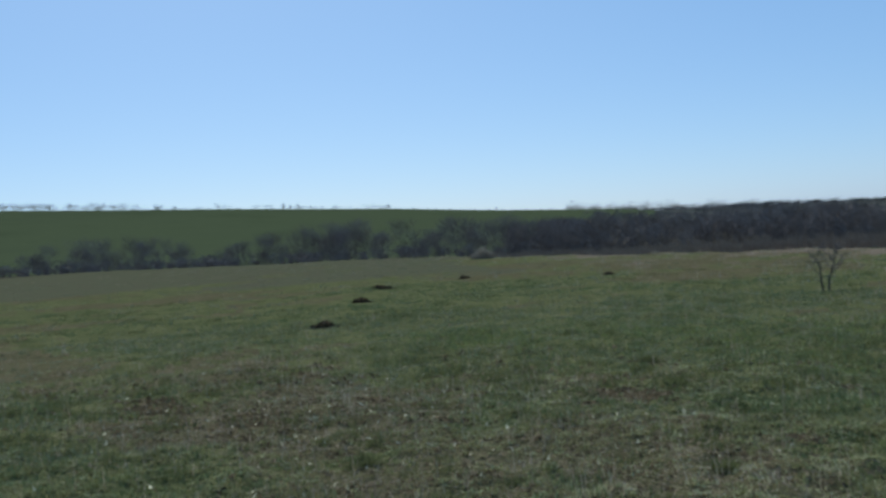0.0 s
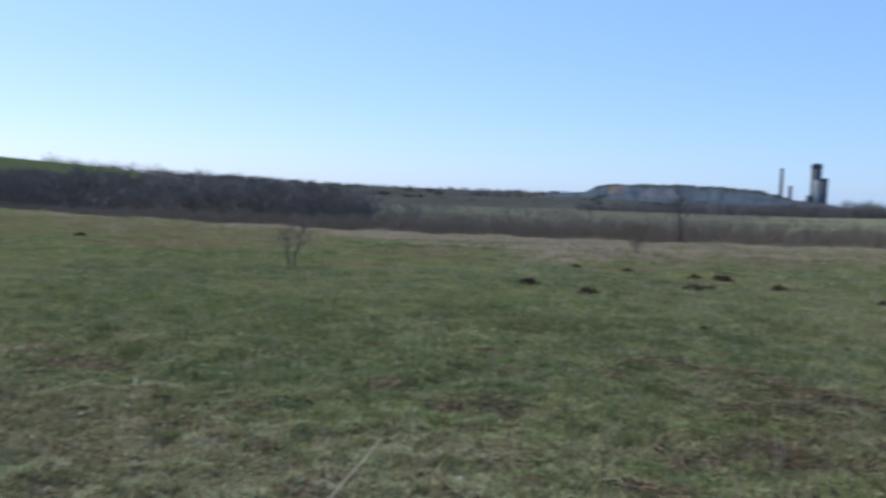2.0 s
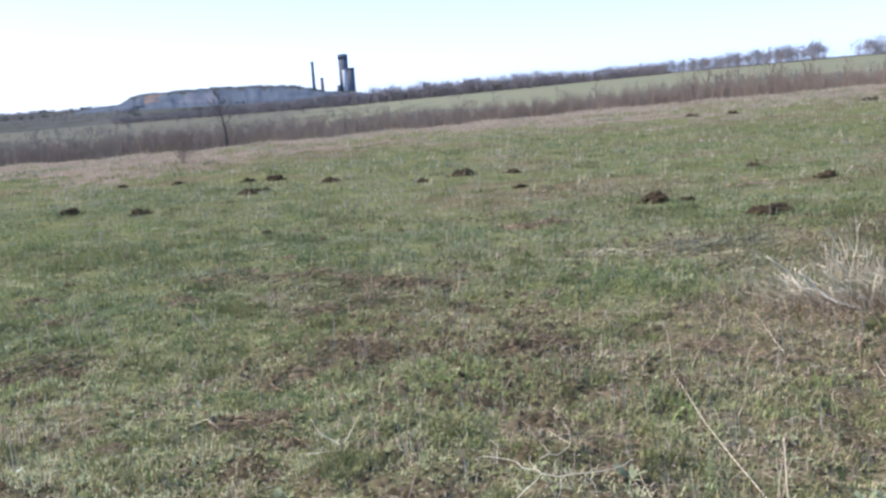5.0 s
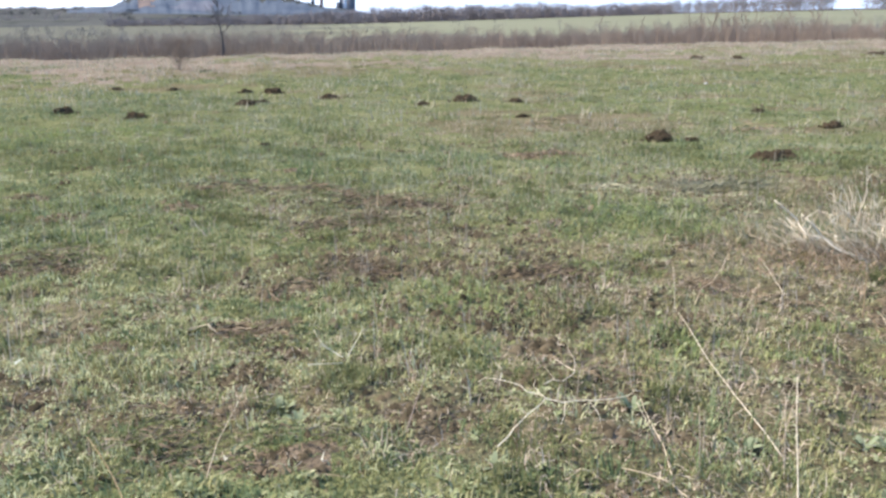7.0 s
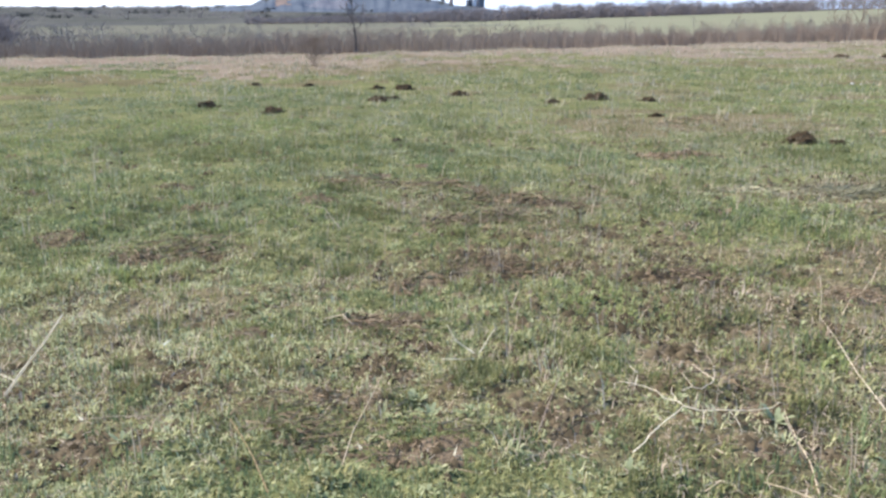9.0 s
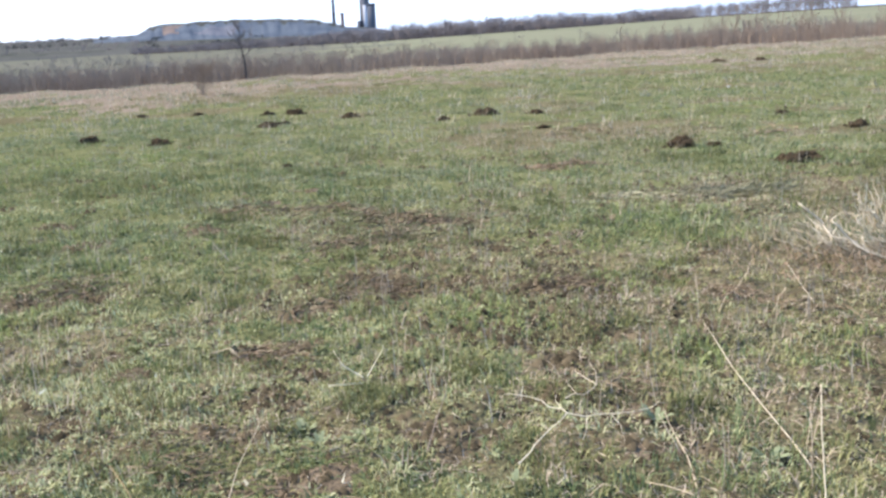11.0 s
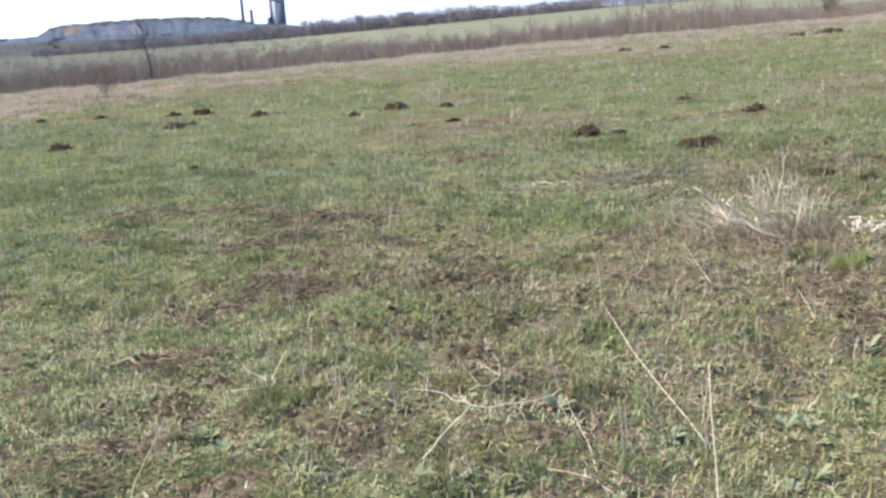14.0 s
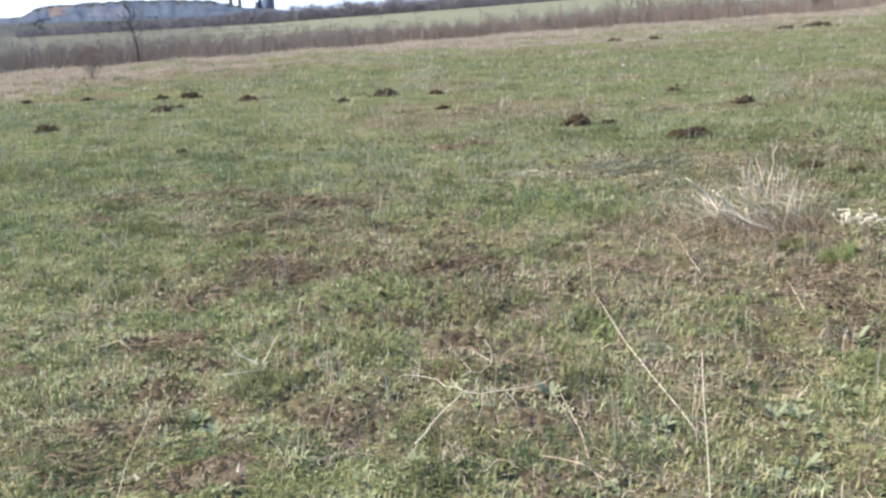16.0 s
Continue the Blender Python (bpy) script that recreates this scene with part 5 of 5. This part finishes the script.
def dead_bush():
    """A collapsed dead bush: bleached stems fallen to one side, loose upright stems behind, grey twigs and reddish litter."""
    r = np.random.default_rng(71)
    x, y = 3.27, 5.82
    thing = tagged(new("dead_bush"), "collapsed dead bush of bleached straw-coloured stems over reddish litter", "bush")
    thing.matrix_basis = pose(x, y, float(land(x, y)), 0, 0, -29)      # its x runs across, its y away along the bearing
    # how far back, thickness, then across and up along the stem
    stems = [(-0.10, 0.016, [(0.08, 0.01), (-0.07, 0.06), (-0.19, 0.16), (-0.30, 0.27)]), (-0.06, 0.014, [(0.03, 0.01), (-0.14, 0.11), (-0.28, 0.15), (-0.36, 0.23), (-0.51, 0.36)]),
             (0.45, 0.006, [(-0.06, 0.11), (-0.10, 0.31), (-0.14, 0.48)]), (0.50, 0.007, [(0.03, 0.12), (0.06, 0.36), (0.08, 0.50), (0.085, 0.62)]), (0.45, 0.006, [(0.05, 0.11), (0.13, 0.31), (0.14, 0.43)]),
             (0.20, 0.006, [(0.33, 0.06), (0.13, 0.19), (-0.05, 0.17)]), (0.15, 0.006, [(0.33, 0.05), (0.11, 0.17), (-0.05, 0.31), (-0.13, 0.40)]),
             (0.0, 0.005, [(0.15, 0.01), (0.17, 0.17), (0.21, 0.31)]), (-0.05, 0.006, [(-0.16, 0.07), (-0.32, 0.09), (-0.49, 0.03)]), (0.0, 0.005, [(-0.26, 0.01), (-0.29, 0.13), (-0.33, 0.27)]), (0.15, 0.005, [(0.24, 0.04), (0.26, 0.17), (0.28, 0.28)])]
    for k in range(16):
        u, h = r.uniform(-0.12, 0.26), r.uniform(0.16, 0.36)
        stems.append((r.uniform(0.3, 0.5), 0.0045, [(u, 0.11), (u + (lean := r.normal(0, 0.06)) * 0.6, 0.11 + h * 0.55), (u + lean * 1.3, 0.11 + h)]))
    for k in range(14):
        u, h = r.uniform(-0.15, 0.2), r.uniform(0.06, 0.24)
        stems.append((r.normal(0.05, 0.1), 0.0045, [(u, 0.02), (u - (lean := r.uniform(0.18, 0.36)) * 0.5, h * 0.6 + 0.02), (u - lean, h + 0.03)]))
    for k in range(30):
        u, h = r.normal(0.08, 0.10), r.uniform(0.10, 0.30)
        stems.append((r.uniform(0.25, 0.55), 0.0035, [(u, 0.11), (u + (lean := r.normal(0, 0.35) * h) * 0.5, 0.11 + h * 0.6), (u + lean * 1.1, 0.11 + h)]))
    for k in range(26):
        u, h = r.normal(-0.05, 0.14), r.uniform(0.04, 0.20)
        stems.append((r.normal(0.0, 0.09), 0.0035, [(u, 0.02), (u - (lean := r.uniform(0.15, 0.4)) * 0.5, h * 0.6 + 0.03), (u - lean, h + 0.04)]))
    for k, (back, thick, line) in enumerate(stems):
        s = Soup()
        pts = np.array([(u, back + r.normal(0, 0.03), max(0.012, w - 0.24 * max(0.0, back))) for u, w in line])
        pts = np.concatenate([(pts[:-1, None] + (pts[1:] - pts[:-1])[:, None] * np.linspace(0, 1, 3)[None, :2, None]).reshape(-1, 3), pts[-1:]])
        pts[1:] += r.normal(0, 0.005, (len(pts) - 1, 3))
        s.tube(pts, np.linspace(thick, thick * 0.5, len(pts)) * (0.72 if thick > 0.004 else 0.9), 5)
        if thick > 0.004:
            pick = pts[r.integers(1, len(pts), 5)]
            tips = pick + r.normal(0, 0.06, (5, 3)) + (-0.03, 0, 0.05)
            s.spikes(pick, tips, np.full(5, 0.007), r)
        part("stem", s.mesh("stem", M_BLEACH if k < 41 else (M_PALE, M_STRAW, M_DULL)[k % 3]), thing)
    # name, material, count, middle, reach, heights, lean, thickness
    for name, mat, count, centre, reach, high, lean, thick in (("upright_spray", M_PALE, 120, (0.06, 0.36), (0.32, 0.2), (0.08, 0.40), (0.0, 0.05), 0.005), ("fallen_spray", M_PALE, 190, (-0.08, 0.06), (0.38, 0.25), (0.04, 0.20), (-1.0, 0.1), 0.005),
                                                              ("litter", M_LITTER, 850, (-0.22, -0.25), (0.6, 0.5), (0.02, 0.09), (-0.2, 0.0), 0.007), ("straw_mass", M_STRAW, 380, (-0.05, 0.15), (0.5, 0.3), (0.04, 0.16), (-0.2, 0.0), 0.0035),
                                                              ("grey_twig_mass", M_GREY, 260, (-0.50, 0.25), (0.34, 0.35), (0.05, 0.24), (-0.1, 0.0), 0.005), ("dark_twig_mass", M_BROWN, 420, (0.2, 0.0), (0.22, 0.16), (0.05, 0.15), (0.1, 0.0), 0.004),
                                                              ("green_growth", M_GREEN, 420, (-0.02, 0.32), (0.42, 0.30), (0.06, 0.20), (0.0, 0.0), 0.006)):
        s = Soup()
        base = np.stack([r.normal(centre[0], reach[0] * 0.6, count), r.normal(centre[1], reach[1] * 0.6, count), r.uniform(0, 0.03, count)], 1)
        tall = r.uniform(*high, count)
        tip = base + np.stack([r.normal(lean[0], 0.4, count) * tall, r.normal(lean[1], 0.35, count) * tall, tall], 1)
        if name == "litter":
            tip[:, :2] += r.normal(0, 0.04, (count, 2))
        mid = (base + tip) / 2 + r.normal(0, 0.012, (count, 3))
        s.spikes(base, mid + (tip - mid) * 0.3, np.full(count, thick), r)
        s.spikes(mid, tip, np.full(count, thick * 0.75), r)
        tagged(part(name, s.mesh(name, mat), thing), kind="stuff")


dead_bush()


def dead_stems(x0, y0, x1, y1, wide, count, seed, mat, label, high=0.05):
    """A low tangle of dead stems lying along a line over the grass."""
    r = np.random.default_rng(seed)
    u = r.uniform(-0.1, 1.1, count)
    x, y = x0 + (x1 - x0) * u + r.normal(0, wide, count), y0 + (y1 - y0) * u + r.normal(0, wide, count)
    a = math.atan2(y1 - y0, x1 - x0) + r.normal(0, 0.9, count)
    l = r.uniform(0.04, 0.20, count) * (1 + np.hypot(x, y) / 20)
    base = np.stack([x, y, land(x, y) + r.uniform(0.01, high, count)], 1)
    tip = base + np.stack([np.cos(a) * l, np.sin(a) * l, r.uniform(-0.01, high, count)], 1)
    s, mid = Soup(), base + (tip - base) * 0.5 + r.normal(0, 0.012, (count, 3))
    thick = r.uniform(0.0045, 0.010, count) * (0.6 + np.hypot(x, y) / 14)
    s.spikes(base, mid + (tip - mid) * 0.25, thick, r)
    s.spikes(mid, tip, thick * 0.8, r)
    tagged(new("dead_stem_tangle", s.mesh("dead_stem_tangle", mat)), label, "dead stems", kind="stuff")


SILVERY, BROWN = "low tangle of silvery grey dead stems lying in the grass", "low tangle of brown dead weed stems lying in the grass"
for k, (x0, y0, x1, y1, wide, count) in enumerate([(1.95, 8.3, 2.55, 8.27, 0.07, 80), (2.9, 8.31, 3.8, 8.42, 0.11, 330), (-3.75, 13.0, -2.0, 12.5, 0.25, 80), (3.9, 6.9, 4.7, 7.3, 0.14, 45)]):
    dead_stems(x0, y0, x1, y1, wide, count, 200 + k, M_SAGE if k == 1 else M_GREY, SILVERY, 0.075 if k == 1 else 0.045)
for k, (x0, y0, x1, y1, wide, count) in enumerate([(1.75, 10.75, 2.35, 10.7, 0.12, 150), (5.1, 12.3, 5.7, 12.6, 0.15, 70), (2.6, 13.6, 3.2, 13.9, 0.2, 60)]):
    dead_stems(x0, y0, x1, y1, wide, count, 240 + k, M_LITTER, "pinkish dead plant litter on a bare patch of the meadow", 0.03)
for k, (x0, y0, x1, y1, wide, count) in enumerate([(-1.5, 8.5, -0.3, 8.35, 0.10, 230), (-0.15, 8.1, 0.6, 7.6, 0.12, 330), (-0.46, 6.95, 0.1, 7.25, 0.12, 260), (-0.22, 5.7, 0.05, 5.65, 0.12, 200), (-0.65, 5.4, -0.5, 5.5, 0.06, 60), (-2.4, 6.2, -2.0, 6.3, 0.12, 180), (0.9, 5.55, 1.2, 5.65, 0.08, 110), (-0.75, 4.75, -0.5, 4.65, 0.07, 90), (1.9, 5.2, 2.4, 5.0, 0.15, 110), (2.5, 4.0, 3.2, 4.7, 0.22, 190), (0.85, 3.9, 1.1, 3.95, 0.07, 90), (-1.0, 3.5, -0.4, 3.3, 0.12, 200)]):
    dead_stems(x0, y0, x1, y1, wide, count, 220 + k, M_BROWN, BROWN)


def bleached_pile(x, y, seed):
    r = np.random.default_rng(seed)
    thing = tagged(new("bleached_twig_pile"), "small heap of whitened broken twigs", "twigs")
    thing.location = (x, y, float(land(x, y)))
    for k in range(26):
        s = Soup()
        o, a = r.normal(0, 1, 2) * (0.075, 0.05), r.uniform(0, 6.28)
        l = r.uniform(0.05, 0.11)
        e = o + l * np.array([math.cos(a), math.sin(a)])
        s.tube([(*o, r.uniform(0, 0.04)), (*(o + e) / 2 + r.normal(0, 0.02, 2), r.uniform(0.03, 0.09)), (*e, r.uniform(0.02, 0.10))], [0.007, 0.006, 0.005], 5)
        part("twig", s.mesh("twig", M_WHITE), thing)


bleached_pile(3.87, 5.58, 9)


def stone(x, y, size, seed, label):
    bm = bmesh.new()
    bmesh.ops.create_icosphere(bm, subdivisions=2, radius=size)
    for v in bm.verts:
        v.co = v.co * (1 + 0.5 * noise.noise(v.co / size * 1.3 + Vector((seed, 3, 1))))
        v.co.z = max(-size * 0.3, v.co.z * 0.6)
    me = bpy.data.meshes.new("stone")
    bm.to_mesh(me)
    bm.free()
    me.materials.append(M_STONE)
    ob = tagged(new("stone", me), label, "stone")
    ob.location = (x, y, float(land(x, y)) + size * 0.2)


stone(8.36, 21.3, 0.055, 1, "whitish stone lying in the grass")
stone(8.52, 21.2, 0.03, 2, "small whitish stone lying in the grass")

x, y, z = at(-51.9, 57.0)
tussock(x, y, 0.78, 1.15, 4200, 12, M_RICK, "low greyish heap of old straw at the meadow edge", "straw_heap", "straw heap", 0.75)
